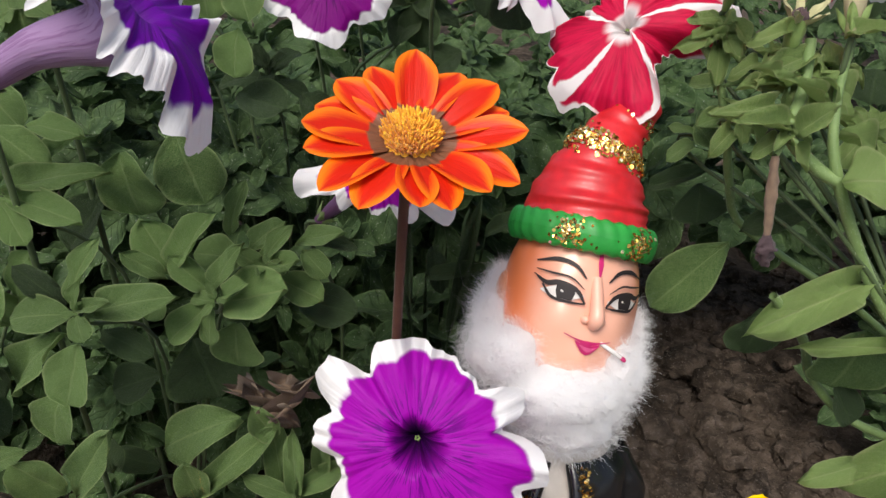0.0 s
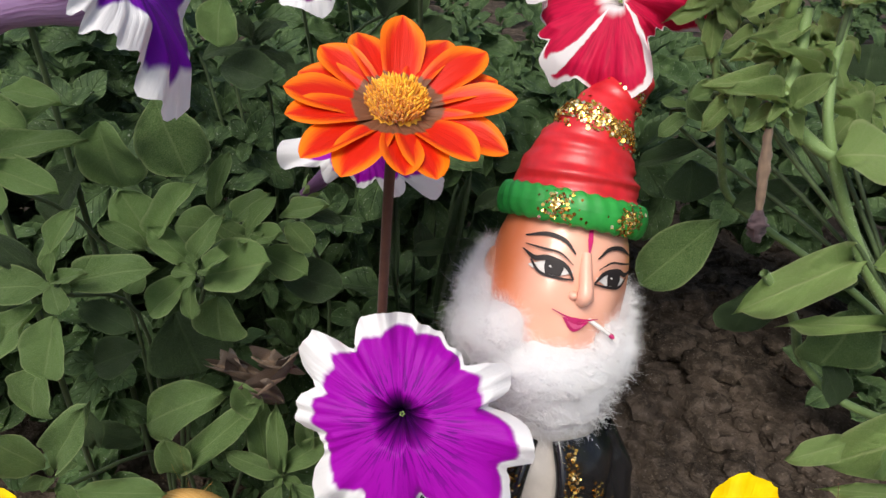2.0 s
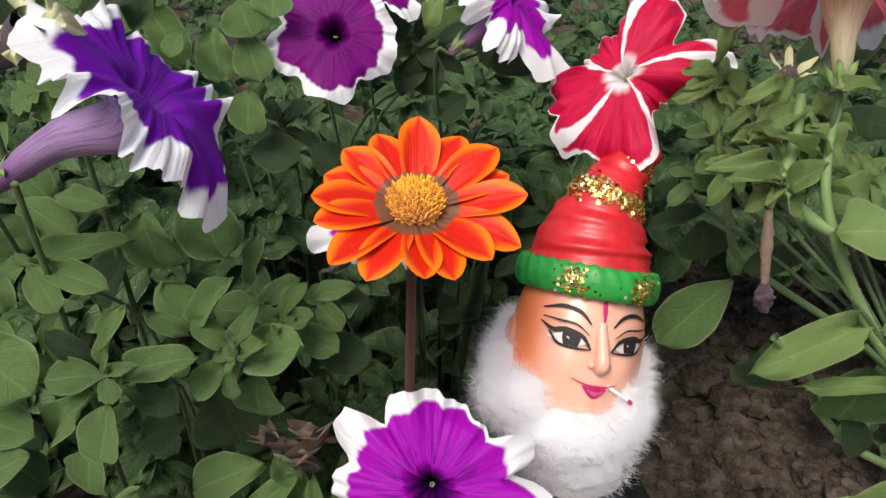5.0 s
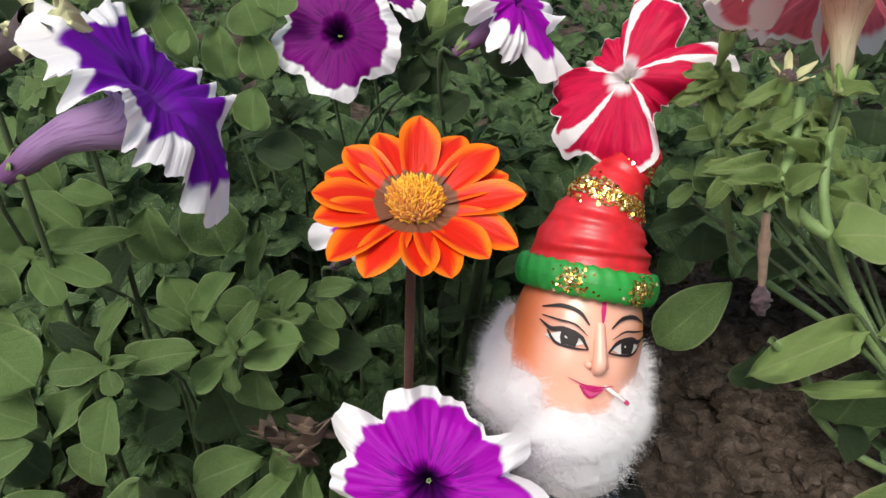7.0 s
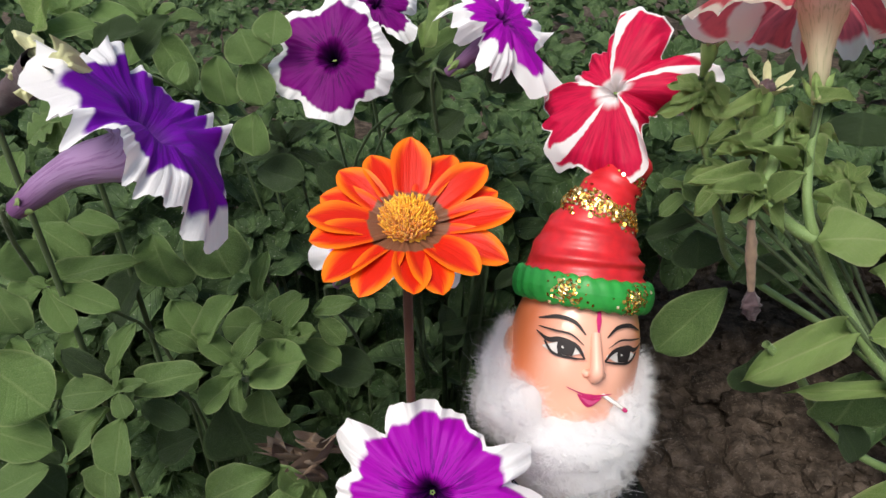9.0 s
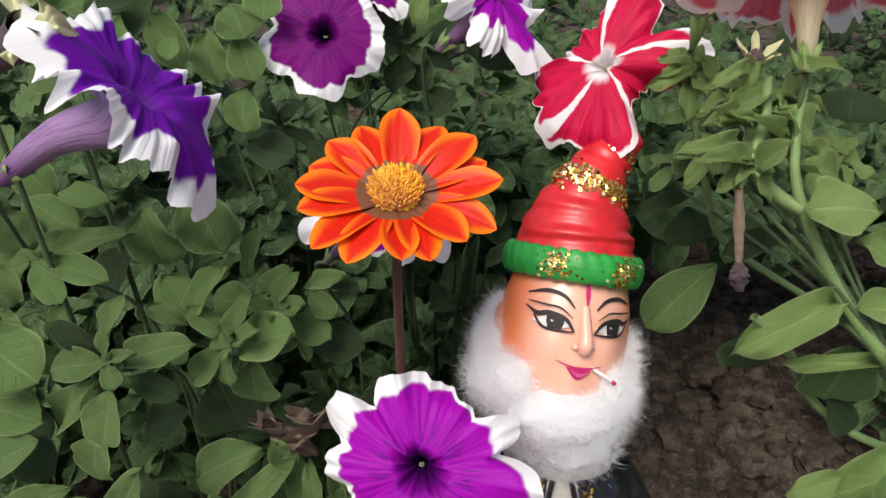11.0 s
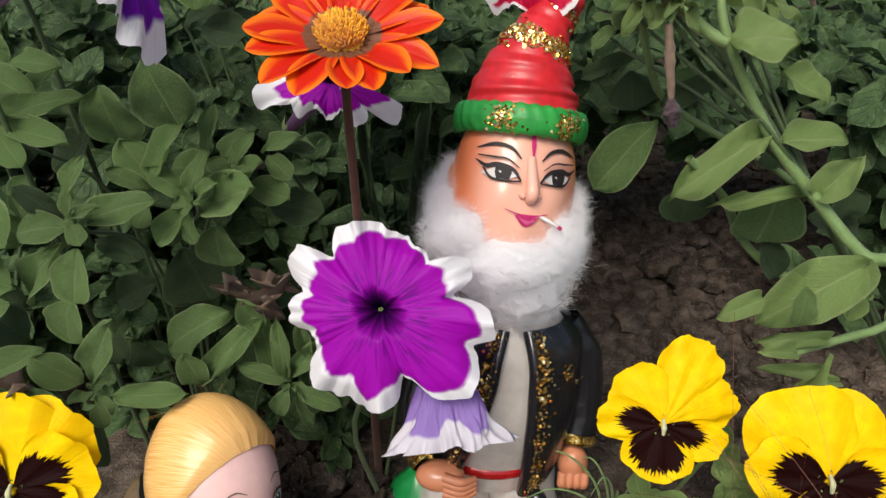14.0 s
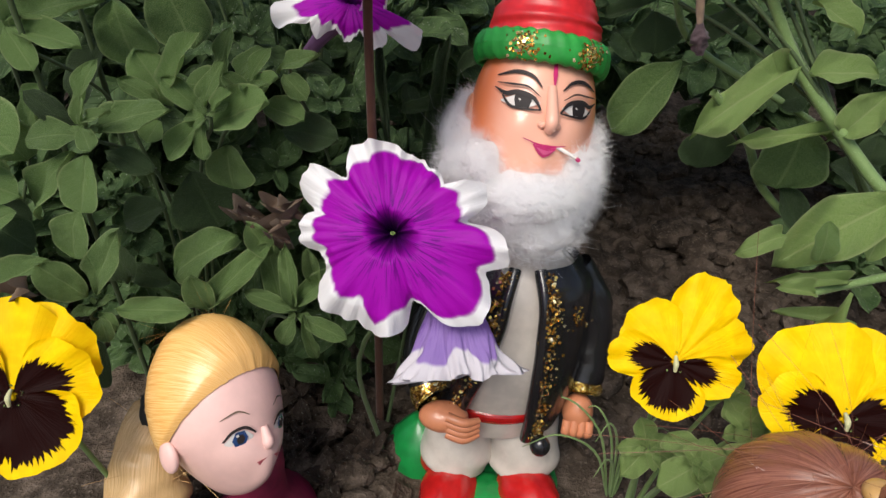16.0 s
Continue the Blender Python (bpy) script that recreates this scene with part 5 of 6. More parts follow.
# the "dark" leaves at the back carry shade in their green
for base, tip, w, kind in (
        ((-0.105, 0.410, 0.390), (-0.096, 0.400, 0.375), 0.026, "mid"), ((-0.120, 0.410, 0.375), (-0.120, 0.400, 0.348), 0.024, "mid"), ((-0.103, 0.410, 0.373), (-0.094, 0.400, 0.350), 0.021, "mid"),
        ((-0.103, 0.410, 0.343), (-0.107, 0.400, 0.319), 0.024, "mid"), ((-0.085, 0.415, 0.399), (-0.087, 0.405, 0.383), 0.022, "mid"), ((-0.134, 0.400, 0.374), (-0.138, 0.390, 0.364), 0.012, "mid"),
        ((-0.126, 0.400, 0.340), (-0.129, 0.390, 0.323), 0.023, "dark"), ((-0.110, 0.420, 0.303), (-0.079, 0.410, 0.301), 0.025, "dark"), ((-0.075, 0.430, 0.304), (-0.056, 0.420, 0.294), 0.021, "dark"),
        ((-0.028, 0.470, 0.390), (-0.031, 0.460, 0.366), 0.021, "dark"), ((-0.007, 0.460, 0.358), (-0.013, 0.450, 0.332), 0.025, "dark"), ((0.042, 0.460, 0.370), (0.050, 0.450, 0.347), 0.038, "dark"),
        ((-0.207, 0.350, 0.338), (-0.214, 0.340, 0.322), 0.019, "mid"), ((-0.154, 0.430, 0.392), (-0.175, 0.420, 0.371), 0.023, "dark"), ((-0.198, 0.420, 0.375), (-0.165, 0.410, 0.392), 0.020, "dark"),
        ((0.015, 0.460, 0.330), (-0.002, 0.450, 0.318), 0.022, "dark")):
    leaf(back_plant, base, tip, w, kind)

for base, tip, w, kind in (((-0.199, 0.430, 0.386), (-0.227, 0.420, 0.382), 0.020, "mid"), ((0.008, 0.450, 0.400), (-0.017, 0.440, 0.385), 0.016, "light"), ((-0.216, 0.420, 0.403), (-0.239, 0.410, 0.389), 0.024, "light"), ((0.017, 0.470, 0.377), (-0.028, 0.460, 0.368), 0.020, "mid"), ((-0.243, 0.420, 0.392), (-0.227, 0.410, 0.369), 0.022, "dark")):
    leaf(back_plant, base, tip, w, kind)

right_plant = shoot_plant("petunia_plant", "sprawling petunia plant with thick hairy pale green stems", "petunia plants", [
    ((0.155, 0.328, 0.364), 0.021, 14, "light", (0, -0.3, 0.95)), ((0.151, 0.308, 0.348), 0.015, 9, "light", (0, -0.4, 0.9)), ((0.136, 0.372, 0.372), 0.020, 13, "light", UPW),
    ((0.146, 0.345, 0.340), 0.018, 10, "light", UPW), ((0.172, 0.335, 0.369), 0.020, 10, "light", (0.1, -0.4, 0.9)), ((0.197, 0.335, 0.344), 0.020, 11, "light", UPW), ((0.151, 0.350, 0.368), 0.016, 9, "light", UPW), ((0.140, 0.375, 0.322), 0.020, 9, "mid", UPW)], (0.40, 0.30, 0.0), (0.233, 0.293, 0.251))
for base, tip, w, kind in (
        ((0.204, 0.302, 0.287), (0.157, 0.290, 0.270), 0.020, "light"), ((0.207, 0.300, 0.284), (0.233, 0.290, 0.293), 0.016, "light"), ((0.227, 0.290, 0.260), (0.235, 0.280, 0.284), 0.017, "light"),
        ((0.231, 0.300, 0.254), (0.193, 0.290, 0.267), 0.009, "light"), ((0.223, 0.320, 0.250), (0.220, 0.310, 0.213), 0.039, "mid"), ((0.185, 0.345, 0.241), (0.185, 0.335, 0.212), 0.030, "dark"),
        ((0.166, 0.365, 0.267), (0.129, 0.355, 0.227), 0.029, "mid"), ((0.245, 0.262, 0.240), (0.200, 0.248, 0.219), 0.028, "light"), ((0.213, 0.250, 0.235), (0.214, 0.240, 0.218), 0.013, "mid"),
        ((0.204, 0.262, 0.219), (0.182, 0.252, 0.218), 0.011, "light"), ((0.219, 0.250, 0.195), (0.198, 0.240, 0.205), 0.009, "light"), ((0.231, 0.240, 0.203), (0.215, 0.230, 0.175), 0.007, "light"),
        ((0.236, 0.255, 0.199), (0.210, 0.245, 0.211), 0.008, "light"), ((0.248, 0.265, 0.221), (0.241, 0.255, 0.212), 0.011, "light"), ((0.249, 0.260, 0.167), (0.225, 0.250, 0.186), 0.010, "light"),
        ((0.193, 0.345, 0.300), (0.160, 0.335, 0.296), 0.014, "dark"), ((0.155, 0.400, 0.284), (0.159, 0.390, 0.262), 0.032, "dark"), ((0.201, 0.305, 0.316), (0.224, 0.295, 0.308), 0.015, "light"),
        ((0.168, 0.360, 0.298), (0.183, 0.350, 0.287), 0.015, "mid"), ((0.220, 0.350, 0.251), (0.231, 0.340, 0.262), 0.022, "dark"), ((0.267, 0.330, 0.223), (0.266, 0.320, 0.244), 0.022, "dark"),
        ((0.254, 0.340, 0.220), (0.280, 0.330, 0.213), 0.022, "dark"), ((0.226, 0.330, 0.209), (0.240, 0.320, 0.190), 0.019, "dark")):
    leaf(right_plant, base, tip, w, kind)
for base, tip, w, kind in (
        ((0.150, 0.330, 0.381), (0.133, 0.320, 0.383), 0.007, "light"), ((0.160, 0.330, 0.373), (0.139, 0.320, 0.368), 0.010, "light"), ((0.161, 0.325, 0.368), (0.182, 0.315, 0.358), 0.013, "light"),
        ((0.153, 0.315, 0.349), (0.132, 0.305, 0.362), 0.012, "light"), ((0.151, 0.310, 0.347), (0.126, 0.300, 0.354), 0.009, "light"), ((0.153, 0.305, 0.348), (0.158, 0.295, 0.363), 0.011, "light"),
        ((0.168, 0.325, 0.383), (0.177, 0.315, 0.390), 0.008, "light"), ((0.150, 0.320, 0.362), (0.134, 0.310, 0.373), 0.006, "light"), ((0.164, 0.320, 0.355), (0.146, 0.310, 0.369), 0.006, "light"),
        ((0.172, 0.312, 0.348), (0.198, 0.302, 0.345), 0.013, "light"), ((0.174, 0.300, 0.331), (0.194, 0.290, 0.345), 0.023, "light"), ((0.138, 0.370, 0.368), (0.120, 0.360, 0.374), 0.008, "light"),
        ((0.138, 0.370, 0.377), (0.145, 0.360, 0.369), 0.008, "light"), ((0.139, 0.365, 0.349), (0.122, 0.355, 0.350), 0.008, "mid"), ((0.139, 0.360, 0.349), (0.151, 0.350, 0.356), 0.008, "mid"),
        ((0.151, 0.365, 0.336), (0.131, 0.355, 0.333), 0.011, "mid"), ((0.134, 0.370, 0.327), (0.142, 0.360, 0.324), 0.013, "mid"), ((0.210, 0.400, 0.376), (0.212, 0.390, 0.395), 0.011, "dark"),
        ((0.237, 0.420, 0.350), (0.235, 0.410, 0.334), 0.040, "dark"), ((0.191, 0.420, 0.370), (0.198, 0.410, 0.385), 0.018, "dark"), ((0.157, 0.400, 0.292), (0.124, 0.390, 0.283), 0.011, "dark")):
    leaf(right_plant, base, tip, w, kind)
stem(right_plant, [(0.172, 0.328, 0.380), (0.170, 0.318, 0.356), (0.173, 0.305, 0.333), (0.201, 0.300, 0.288), (0.227, 0.290, 0.259), (0.249, 0.275, 0.237), (0.282, 0.262, 0.217), (0.40, 0.28, 0.0)], [0.0016, 0.0019, 0.0023, 0.0027, 0.0030, 0.0032, 0.0034, 0.0036], n=48, hairs=1800, seed=2)
stem(right_plant, [(0.129, 0.400, 0.359), (0.130, 0.372, 0.363), (0.140, 0.366, 0.347), (0.147, 0.362, 0.328), (0.155, 0.362, 0.303), (0.175, 0.375, 0.272), (0.225, 0.345, 0.250), (0.237, 0.300, 0.248)], [0.0018, 0.0021, 0.0022, 0.0022, 0.0021, 0.0020, 0.0018], n=36, hairs=800, seed=3)
stem(right_plant, [(0.157, 0.330, 0.379), (0.157, 0.322, 0.361), (0.152, 0.310, 0.346), (0.165, 0.308, 0.334), (0.174, 0.304, 0.330)], [0.0022, 0.0024, 0.0026, 0.0028, 0.003], n=28, hairs=600, seed=4)
stem(right_plant, [(0.36, 0.27, 0.10), (0.294, 0.270, 0.199), (0.262, 0.265, 0.197), (0.238, 0.258, 0.195), (0.219, 0.250, 0.195)], [0.0024, 0.0022, 0.0018], n=16, hairs=400, seed=5)
stem(right_plant, [(0.170, 0.312, 0.269), (0.197, 0.322, 0.240), (0.218, 0.335, 0.206), (0.243, 0.325, 0.188), (0.269, 0.285, 0.204)], [0.0020, 0.0024, 0.0024, 0.0024, 0.0024], n=24, hairs=400, seed=6)


def wilted_bloom():
    """A limp flower that hangs like a skirt under the violet one."""
    top, low = Vector((0.046, 0.262, 0.172)), Vector((0.052, 0.232, 0.142))
    f = thing("petunia_flower", (0.0, 0.30, 0.0), "faded lilac petunia, limp and crumpled, with a pale frill", "flower", "petunia flowers")
    d = (top - low).normalized()
    m = aim(top, -d, (0, -1, 0.2))
    ln = (top - low).length

    def g(u, v):
        a = 2 * math.pi * u
        r = 0.008 + 0.0135 * v ** 0.8 + 0.011 * max(0, v - 0.7)
        r *= 1 + 0.5 * v * noise.noise((math.cos(a) * 2.4, math.sin(a) * 2.4, v * 1.5)) + 0.10 * v ** 2 * math.sin(11 * a + 5 * v) + 0.55 * v ** 3 * noise.noise((math.cos(a) * 8, math.sin(a) * 8, v * 3))
        return (r * 1.15 * math.cos(a), r * 0.62 * math.sin(a), ln * v * (1 + 0.10 * v * noise.noise((math.cos(a) * 3, math.sin(a) * 3, 7.0))))
    under("corolla", grid_mesh("corolla", 140, 30, g, M_PET_OLD, True), f, m)
    under("calyx", sepals_mesh(0.011, M_CALYX), f, aim(top, -d, (0, -1, 0)))
    stem(f, [top, top + Vector((-0.006, 0.03, 0.0)), (-0.01, 0.29, 0.10), (0.0, 0.30, 0.0)], [0.0014, 0.0015, 0.0016, 0.0018], M_STEM_SHADE)


# ---- blooms ----
gazania((0.003, 0.290, 0.3345), (0.03, -0.36, 0.93), 0.0445, (-0.005, 0.325, 0.0))
petunia("open violet petunia with a ruffled white rim", (0.015, 0.252, 0.214), (-0.02, -0.84, 0.54), 0.05, M_PET, (0.026, 0.300, 0.158), M_TUBE, 21, depth=0.026, throat=0.30, foot=(0.0, 0.32, 0), wave=0.0095, floor=0.72,
        lobes=[(108, 0.046, 20, -0.004, 0.18), (152, 0.056, 13, -0.010, 0.34), (182, 0.042, 15, -0.004, 0.20), (236, 0.048, 20, -0.006, 0.24), (270, 0.050, 17, -0.008, 0.20), (322, 0.059, 20, -0.004, 0.10), (356, 0.056, 14, 0.003, 0.16), (28, 0.048, 14, -0.008, 0.24), (68, 0.035, 22, -0.004, 0.05)])
wilted_bloom()
petunia("violet and white petunia seen from its mauve trumpet", (-0.090, 0.275, 0.382), (0.63, 0.26, 0.70), 0.036, M_PET_BLUE, (-0.157, 0.272, 0.344), M_TUBE, 5, depth=0.024, throat=0.40, wide=0.0115, bend=(-0.128, 0.272, 0.363), foot=(-0.32, 0.33, 0), fuzz=200, wave=0.011, floor=0.75,
        lobes=[(88, 0.045, 22, -0.002, 0.22), (128, 0.034, 22, -0.006, 0.26), (45, 0.038, 24, 0.008, 0.24), (0, 0.038, 26, 0.008, 0.24), (318, 0.040, 22, 0.006, 0.26), (280, 0.048, 20, -0.016, 0.18), (250, 0.044, 20, -0.022, 0.22), (205, 0.032, 26, -0.006, 0.26), (165, 0.029, 22, -0.002, 0.26)])
petunia("dark plum petunia with a narrow white rim", (-0.057, 0.420, 0.374), (0.10, -0.86, 0.50), 0.035, M_PET_DARK, (-0.079, 0.470, 0.361), M_TUBE_PINK, 12, depth=0.018, throat=0.30, floor=0.85, wave=0.005,
        lobes=[(15, 0.030, 30, -0.003, 0.22), (335, 0.034, 22, -0.004, 0.26), (265, 0.037, 28, -0.003, 0.20), (200, 0.037, 24, -0.006, 0.24), (140, 0.033, 26, -0.004, 0.18), (80, 0.036, 30, -0.004, 0.24)])
petunia("violet and white petunia half hidden under the gazania", (-0.015, 0.345, 0.298), (0.12, -0.62, 0.78), 0.038, M_PET, (-0.051, 0.365, 0.256), M_TUBE_PINK, 44, depth=0.012, wide=0.008, wave=0.008, floor=0.55, bend=(-0.033, 0.360, 0.276),
        lobes=[(187, 0.040, 17, -0.004, 0.42), (215, 0.026, 12, 0.0, 0.28), (300, 0.028, 14, -0.004, 0.26), (331, 0.041, 12, -0.006, 0.30), (60, 0.035, 40, -0.003, 0.25), (120, 0.035, 35, -0.003, 0.25)])
petunia("violet and white petunia seen from the side", (0.039, 0.430, 0.394), (0.62, -0.30, 0.72), 0.037, M_PET, (0.007, 0.430, 0.363), M_TUBE_PINK, 9, depth=0.012, wide=0.008, wave=0.010, bend=(0.023, 0.430, 0.376),
        lobes=[(90, 0.038, 24, -0.006, 0.40), (20, 0.030, 26, 0.006, 0.40), (325, 0.034, 22, 0.0, 0.40), (278, 0.050, 20, -0.010, 0.34), (225, 0.032, 24, -0.012, 0.40), (150, 0.034, 26, -0.010, 0.42)])
petunia("small violet and white petunia tucked behind the plum one", (-0.038, 0.460, 0.396), (0.35, -0.55, 0.75), 0.030, M_PET_DARK, (-0.054, 0.490, 0.379), M_TUBE_PINK, 52, depth=0.012,
        lobes=[(10, 0.030, 26, -0.003, 0.3), (85, 0.030, 26, -0.003, 0.3), (160, 0.030, 26, -0.003, 0.3), (230, 0.028, 26, -0.003, 0.3), (300, 0.030, 26, -0.003, 0.3)])
petunia("red petunia with white stripes like a star", (0.097, 0.400, 0.365), (-0.42, -0.74, 0.52), 0.0455, M_RED_PET, (0.133, 0.410, 0.355), M_TUBE_PALE, 17, depth=0.014, throat=0.2, wide=0.007, foot=(0.130, 0.372, 0.363), turn=38, wave=0.011, floor=0.5,
        lobes=[(84, 0.047, 26, -0.004, 0.10), (24, 0.050, 22, -0.012, 0.26), (298, 0.049, 19, -0.006, 0.20), (264, 0.045, 24, -0.002, 0.08), (240, 0.050, 12, -0.006, 0.24), (206, 0.044, 22, -0.004, 0.06)])
petunia("red and white petunia seen from behind its cream trumpet", (0.173, 0.355, 0.424), (0.05, 0.50, 0.86), 0.052, M_RED_PET_BACK, (0.170, 0.325, 0.382), M_TUBE_PALE, 28, depth=0.026, throat=0.16, wide=0.0075, foot=(0.172, 0.326, 0.374), wave=0.008, floor=0.5, bend=(0.170, 0.335, 0.399),
        lobes=[(90, 0.05, 30, -0.01, 0.2), (20, 0.055, 26, -0.018, 0.2), (315, 0.040, 24, -0.016, 0.2), (235, 0.040, 24, -0.016, 0.3), (165, 0.055, 26, -0.018, 0.3)])
pansy((0.158, 0.235, 0.159), (-0.10, -0.86, 0.50), 0.0335, (0.17, 0.27, 0), 3,
      [(-24, 1.15, 1.42, -0.006, -0.10, M_PANSY), (-66, 1.15, 1.18, -0.004, -0.14, M_PANSY), (40, 1.9, 0.98, -0.003, -0.05, M_PANSY), (86, 1.3, 0.95, 0.0006, 0.02, M_PANSY_SIDE), (-104, 1.25, 0.92, 0.001, 0.10, M_PANSY_SIDE), (172, 2.2, 0.90, 0.002, 0.06, M_PANSY_LIP)])
pansy((0.224, 0.200, 0.163), (-0.10, -0.84, 0.53), 0.036, (0.205, 0.235, 0), 8,
      [(28, 2.3, 1.22, -0.003, -0.12, M_PANSY), (-30, 2.3, 1.14, -0.0045, -0.16, M_PANSY), (86, 1.8, 1.0, 0.0005, 0.02, M_PANSY_SIDE), (-84, 1.8, 0.92, 0.001, 0.0, M_PANSY_SIDE), (180, 2.2, 0.80, 0.002, 0.05, M_PANSY_LIP)])
pansy((-0.153, 0.190, 0.153), (0.16, -0.86, 0.48), 0.0405, (-0.115, 0.21, 0), 15,
      [(10, 2.2, 1.10, -0.003, -0.08, M_PANSY), (-38, 1.9, 1.12, -0.0045, -0.12, M_PANSY), (-74, 1.9, 0.98, 0.0005, 0.0, M_PANSY_SIDE), (62, 1.9, 0.96, 0.001, 0.0, M_PANSY_SIDE), (200, 2.7, 0.98, 0.002, 0.05, M_PANSY_LIP)])


# ---- smaller plants and litter ----
def pansy_plant(shoots, base):
    p = plant("pansy_plant", base, "low pansy plant with rounded light green leaves", "plant", "pansy plants")
    for k, (c, size, count) in enumerate(shoots):
        rosette(p, c, size, count, 50 + k, "light", (0, -0.5, 0.86), slim=0.8)
        stem(p, [c, Vector(c).lerp(Vector(base), 0.5) + Vector((0, 0.006, 0)), base], [0.001, 0.0014, 0.0018])


pansy_plant([((0.170, 0.200, 0.127), 0.018, 11), ((0.196, 0.220, 0.131), 0.016, 9), ((0.158, 0.235, 0.097), 0.018, 8), ((0.196, 0.250, 0.128), 0.014, 7), ((0.187, 0.170, 0.160), 0.02, 8)], (0.16, 0.25, 0.0))


def spent_flower(label, top, size, foot):
    """A calyx whose petals have dropped or dried."""
    t = Vector(top)
    f = thing("spent_bloom", foot, label, "flower", "spent blooms")
    under("calyx", tube_mesh("calyx", [t - Vector((0, -0.004, size * 1.6)), t - Vector((0, 0, size * 0.7)), t], [0.0014, 0.0034, 0.0042], M_CALYX, 10, 12, 0.2, 4), f)
    sepal = leaf_sheet("sepal", M_CREAM, 0.75, -0.25, 0.4, 0.02, 2)
    for k in range(5):
        under("sepal", sepal, f, aim(t - Vector((0, 0, size * 0.15)), (0, -0.35, 1)) @ pose(0, 0, 0, 0, 0, 72 * k) @ pose(0, size * 0.18, 0, 38) @ Matrix.Diagonal((size * 0.3, size, size, 1)), "pale pointed sepal")
    under("seed_pod", egg(t, (0.0034, 0.0034, 0.004), M_WITHER_DARK, rough=0.4), f, None, "dark dried centre")
    low = t - Vector((0, -0.004, size * 1.6))
    stem(f, [low, low.lerp(Vector(foot), 0.3) + Vector((0, 0.01, 0)), foot], [0.0013, 0.0015, 0.0018], M_STEM_SHADE)


spent_flower("spent petunia bloom with spread cream sepals and a dark heart", (0.150, 0.330, 0.386), 0.012, (0.157, 0.323, 0.363))
spent_flower("small green and cream petunia bud", (0.135, 0.370, 0.396), 0.010, (0.139, 0.367, 0.355))


def hanging_bloom():
    top, tip = Vector((0.146, 0.303, 0.339)), Vector((0.155, 0.300, 0.291))
    f = thing("withered_bloom", top, "withered brown petunia trumpet hanging from its stalk", "flower", "spent blooms")
    d = tip - top
    under("tube", tube_mesh("tube", [top, top + d * 0.35, top + d * 0.72], [0.0014, 0.0024, 0.0014], M_WITHER, 18, 14, 0.45, 3), f)
    under("limb", tube_mesh("limb", [top + d * 0.70, top + d * 0.84, top + d * 1.0], [0.0014, 0.0040, 0.0018], M_WITHER_DARK, 16, 16, 0.9, 7), f, None, "dark shrivelled end of the flower")
    stem(f, [top, top + Vector((0.004, 0.004, 0.006)), (0.154, 0.305, 0.344)], [0.0014, 0.0014, 0.0014])


hanging_bloom()


def crumpled_bloom():
    """A fading white-and-yellow flower beside the mauve trumpet, with its dark tube."""
    c = Vector((-0.120, 0.262, 0.406))
    tail = Vector((-0.164, 0.285, 0.382))
    f = thing("fading_bloom", (tail.x, tail.y + 0.03, 0.0), "fading cream-yellow petunia, crumpled, on a dark dried tube", "flower", "spent blooms")
    under("limb", bloom_mesh(M_CREAM, [(20, 0.013, 20, 0.004, 0.2), (75, 0.011, 16, -0.005, 0.2), (130, 0.014, 18, 0.004, 0.2), (190, 0.015, 16, -0.004, 0.2), (245, 0.014, 14, 0.004, 0.2), (300, 0.014, 18, -0.006, 0.2)], 0.006, 71, 0.010, 0.3, 0.6, 0.004), f, aim(c, (-0.1, -0.8, 0.6)))
    under("tube", tube_mesh("tube", [tail, tail.lerp(c, 0.55), c], [0.003, 0.006, 0.0075], M_WITHER_DARK, 16, 14, 0.3, 2), f)
    stem(f, [tail, (tail.x, tail.y + 0.02, 0.12), (tail.x, tail.y + 0.03, 0.0)], [0.0014, 0.0016, 0.0018], M_STEM_SHADE)


crumpled_bloom()


def lobed_leaf():
    """One deeply cut leaf, like a chrysanthemum's."""
    base, tip = Vector((-0.172, 0.335, 0.363)), Vector((-0.169, 0.330, 0.348))
    p = plant("chrysanthemum_shoot", (base.x, base.y + 0.05, 0.0), "shoot with a deeply lobed grey-green leaf", "plant")

    def f(u, v):
        s = 2 * u - 1
        w = 0.45 * math.sin(math.pi * min(1, v ** 0.8)) ** 0.6 * (0.55 + 0.45 * abs(math.sin(v * 3.3 * math.pi))) + 0.03
        return (s * w, v + 0.12 * abs(s), 0.15 * abs(s) * w - 0.15 * v * v)
    me = grid_mesh("lobed", 10, 40, f, M_LEAF)
    for a, b, w in ((base, tip, 0.024), (base, Vector((-0.187, 0.330, 0.354)), 0.02), (base + Vector((-0.006, 0, 0.01)), Vector((-0.158, 0.330, 0.363)), 0.018)):
        y = b - a
        x = y.normalized().cross(OPEN_UP).normalized()
        z = x.cross(y.normalized())
        under("leaf", me, p, Matrix.Translation(a) @ Matrix((x * w, y, z * y.length)).transposed().to_4x4())
    stem(p, [base, base + Vector((0, 0.02, -0.05)), (base.x, base.y + 0.05, 0.0)], [0.0012, 0.0015, 0.002], M_STEM_SHADE)


lobed_leaf()


# ---- dry litter, grass and stones ----
def dry_leaf(base, tip, width, seed, bend=0.5):
    me = leaf_sheet("dry_leaf", M_DRY, 0.9, bend, 1.6, 0.55, seed, 10, 18, 0.8)
    a, b = Vector(base), Vector(tip)
    y = b - a
    x = y.normalized().cross(OPEN_UP).normalized()
    z = x.cross(y.normalized())
    ob = new("dry_leaf", me)
    ob.matrix_basis = Matrix.Translation(a) @ Matrix((x * width, y, z * y.length)).transposed().to_4x4()
    tagged(ob, "curled dry brown leaf caught among the stems", "leaf", "dry leaves")


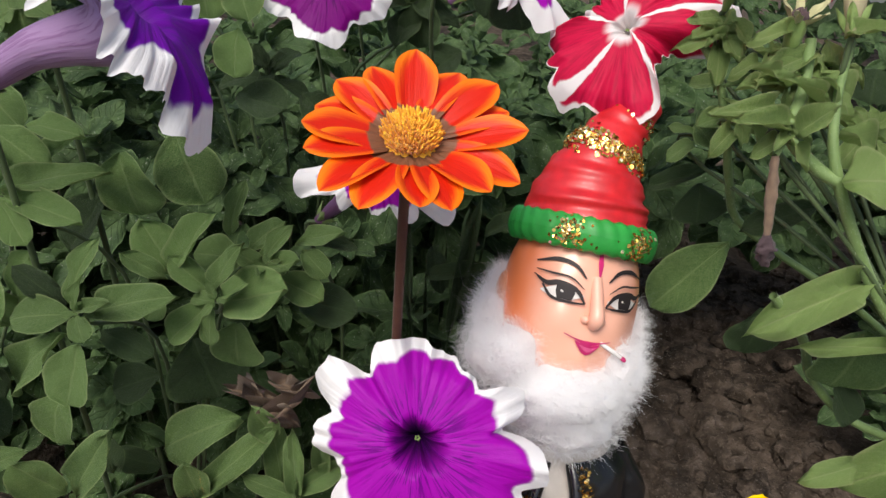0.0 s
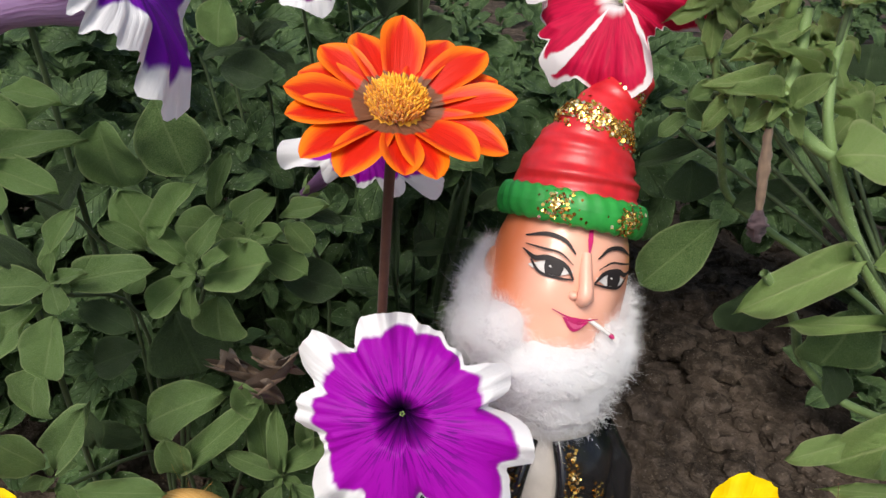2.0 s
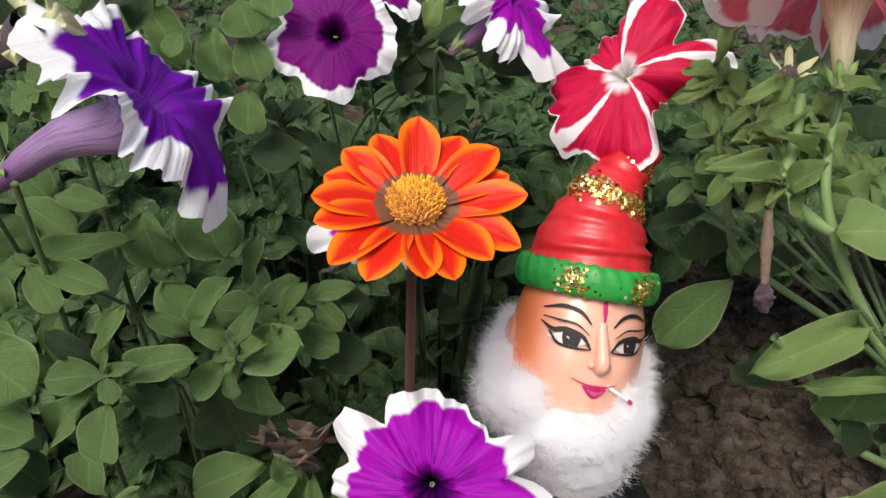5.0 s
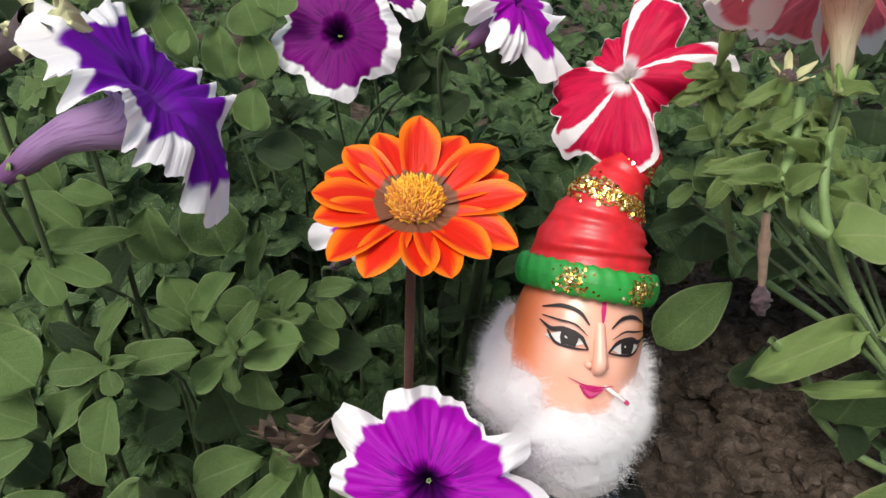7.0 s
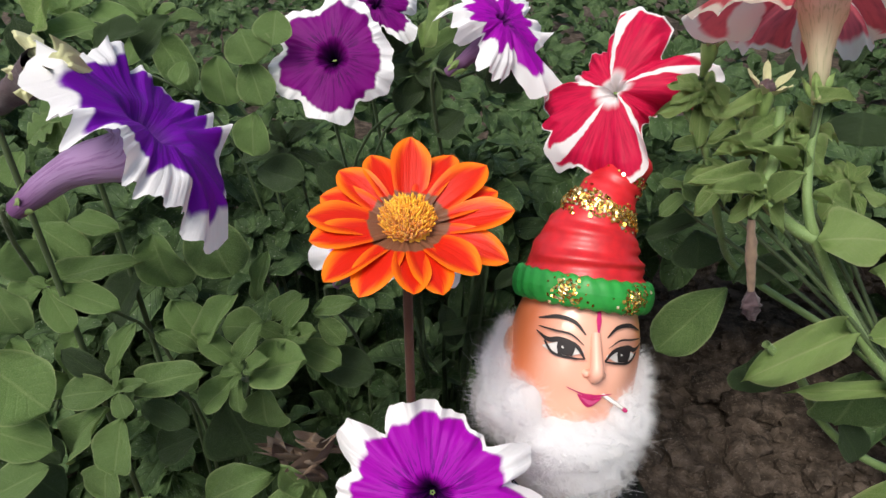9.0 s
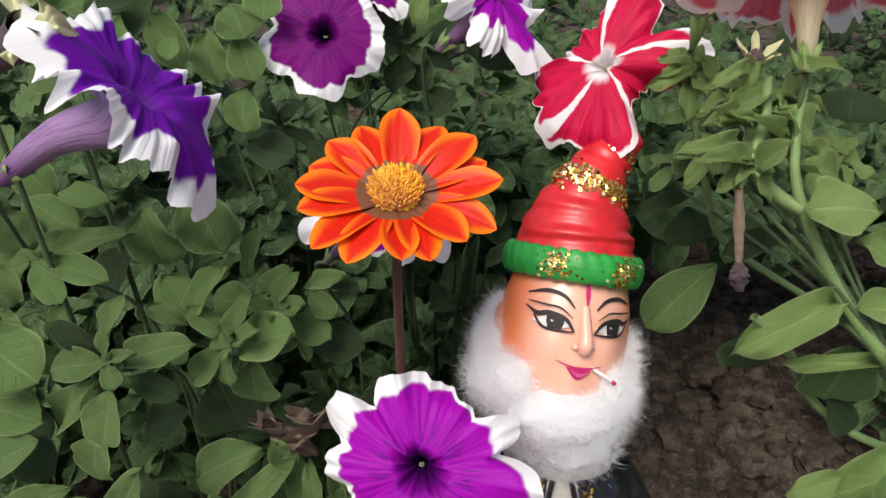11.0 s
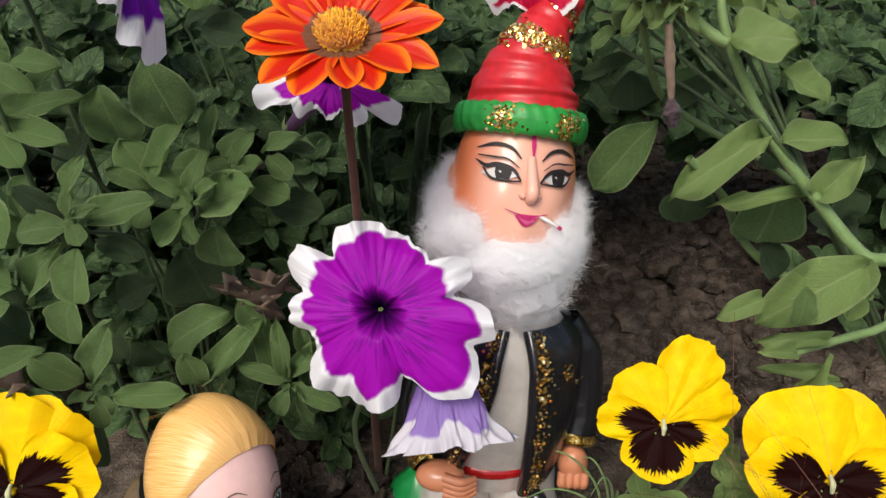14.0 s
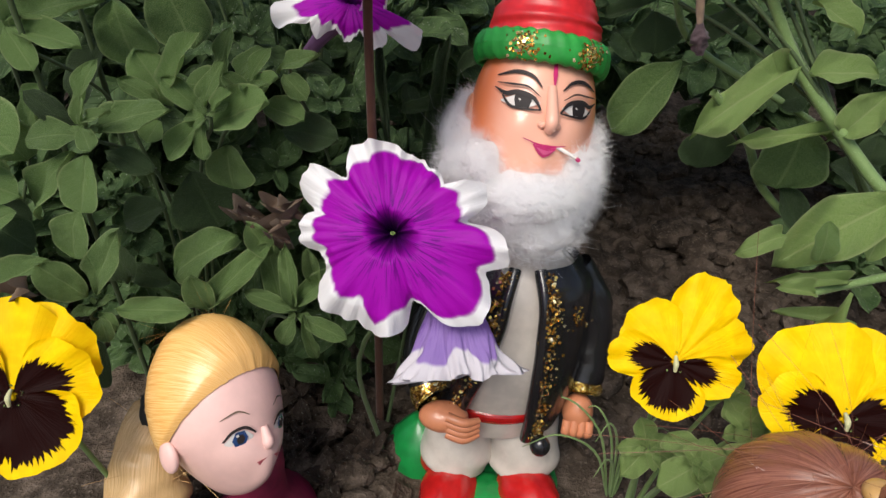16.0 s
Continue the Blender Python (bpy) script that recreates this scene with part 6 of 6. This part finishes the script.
for k, (a, b, w) in enumerate((((-0.084, 0.305, 0.185), (-0.059, 0.300, 0.187), 0.009), ((-0.076, 0.305, 0.195), (-0.066, 0.300, 0.180), 0.010), ((-0.060, 0.305, 0.192), (-0.043, 0.300, 0.195), 0.010), ((-0.065, 0.300, 0.182), (-0.046, 0.295, 0.174), 0.010),
                               ((-0.053, 0.300, 0.182), (-0.044, 0.300, 0.201), 0.009), ((-0.154, 0.225, 0.196), (-0.159, 0.220, 0.184), 0.010))):
    dry_leaf(a, b, w, k * 2.3, 0.3 + 0.12 * (k % 3))


def grass_tuft():
    base = Vector((0.158, 0.275, 0.0))
    p = plant("grass_tuft", base, "thin dark green grass blades beside the figurine", "grass")
    rng = random.Random(2)
    for k in range(9):
        d = Vector((rng.uniform(-0.9, 0.5), rng.uniform(-0.5, 0.3), 0))
        h = rng.uniform(0.05, 0.09)
        under("blade", tube_mesh("blade", [base + d * 0.004, base + d * 0.02 + Vector((0, 0, h * 0.7)), base + d * 0.05 + Vector((0, 0, h)), base + d * 0.075 + Vector((0, 0, h * 0.85))], [0.0008, 0.0009, 0.0006, 0.0002], M_STEM, 14, 6), p)


grass_tuft()


def stone(place, size, seed):
    ob = new("stone", egg((0, 0, 0), size, M_SOIL, None, 24, 16, 0.3, seed))
    ob.location = place
    tagged(ob, "rough grey-brown lump of earth on the soil", "stone", "earth lumps")


for k in range(16):
    rng_k = random.Random(100 + k)
    r = rng_k.uniform(0.008, 0.017)
    sx = rng_k.uniform(0.17, 0.42) if k < 11 else rng_k.uniform(-0.06, 0.005)
    sy = rng_k.uniform(0.36, 0.66) if k < 11 else rng_k.uniform(0.20, 0.32)
    stone((sx, sy, r * 0.3), (r * 1.2, r, r * 0.75), k * 1.7)

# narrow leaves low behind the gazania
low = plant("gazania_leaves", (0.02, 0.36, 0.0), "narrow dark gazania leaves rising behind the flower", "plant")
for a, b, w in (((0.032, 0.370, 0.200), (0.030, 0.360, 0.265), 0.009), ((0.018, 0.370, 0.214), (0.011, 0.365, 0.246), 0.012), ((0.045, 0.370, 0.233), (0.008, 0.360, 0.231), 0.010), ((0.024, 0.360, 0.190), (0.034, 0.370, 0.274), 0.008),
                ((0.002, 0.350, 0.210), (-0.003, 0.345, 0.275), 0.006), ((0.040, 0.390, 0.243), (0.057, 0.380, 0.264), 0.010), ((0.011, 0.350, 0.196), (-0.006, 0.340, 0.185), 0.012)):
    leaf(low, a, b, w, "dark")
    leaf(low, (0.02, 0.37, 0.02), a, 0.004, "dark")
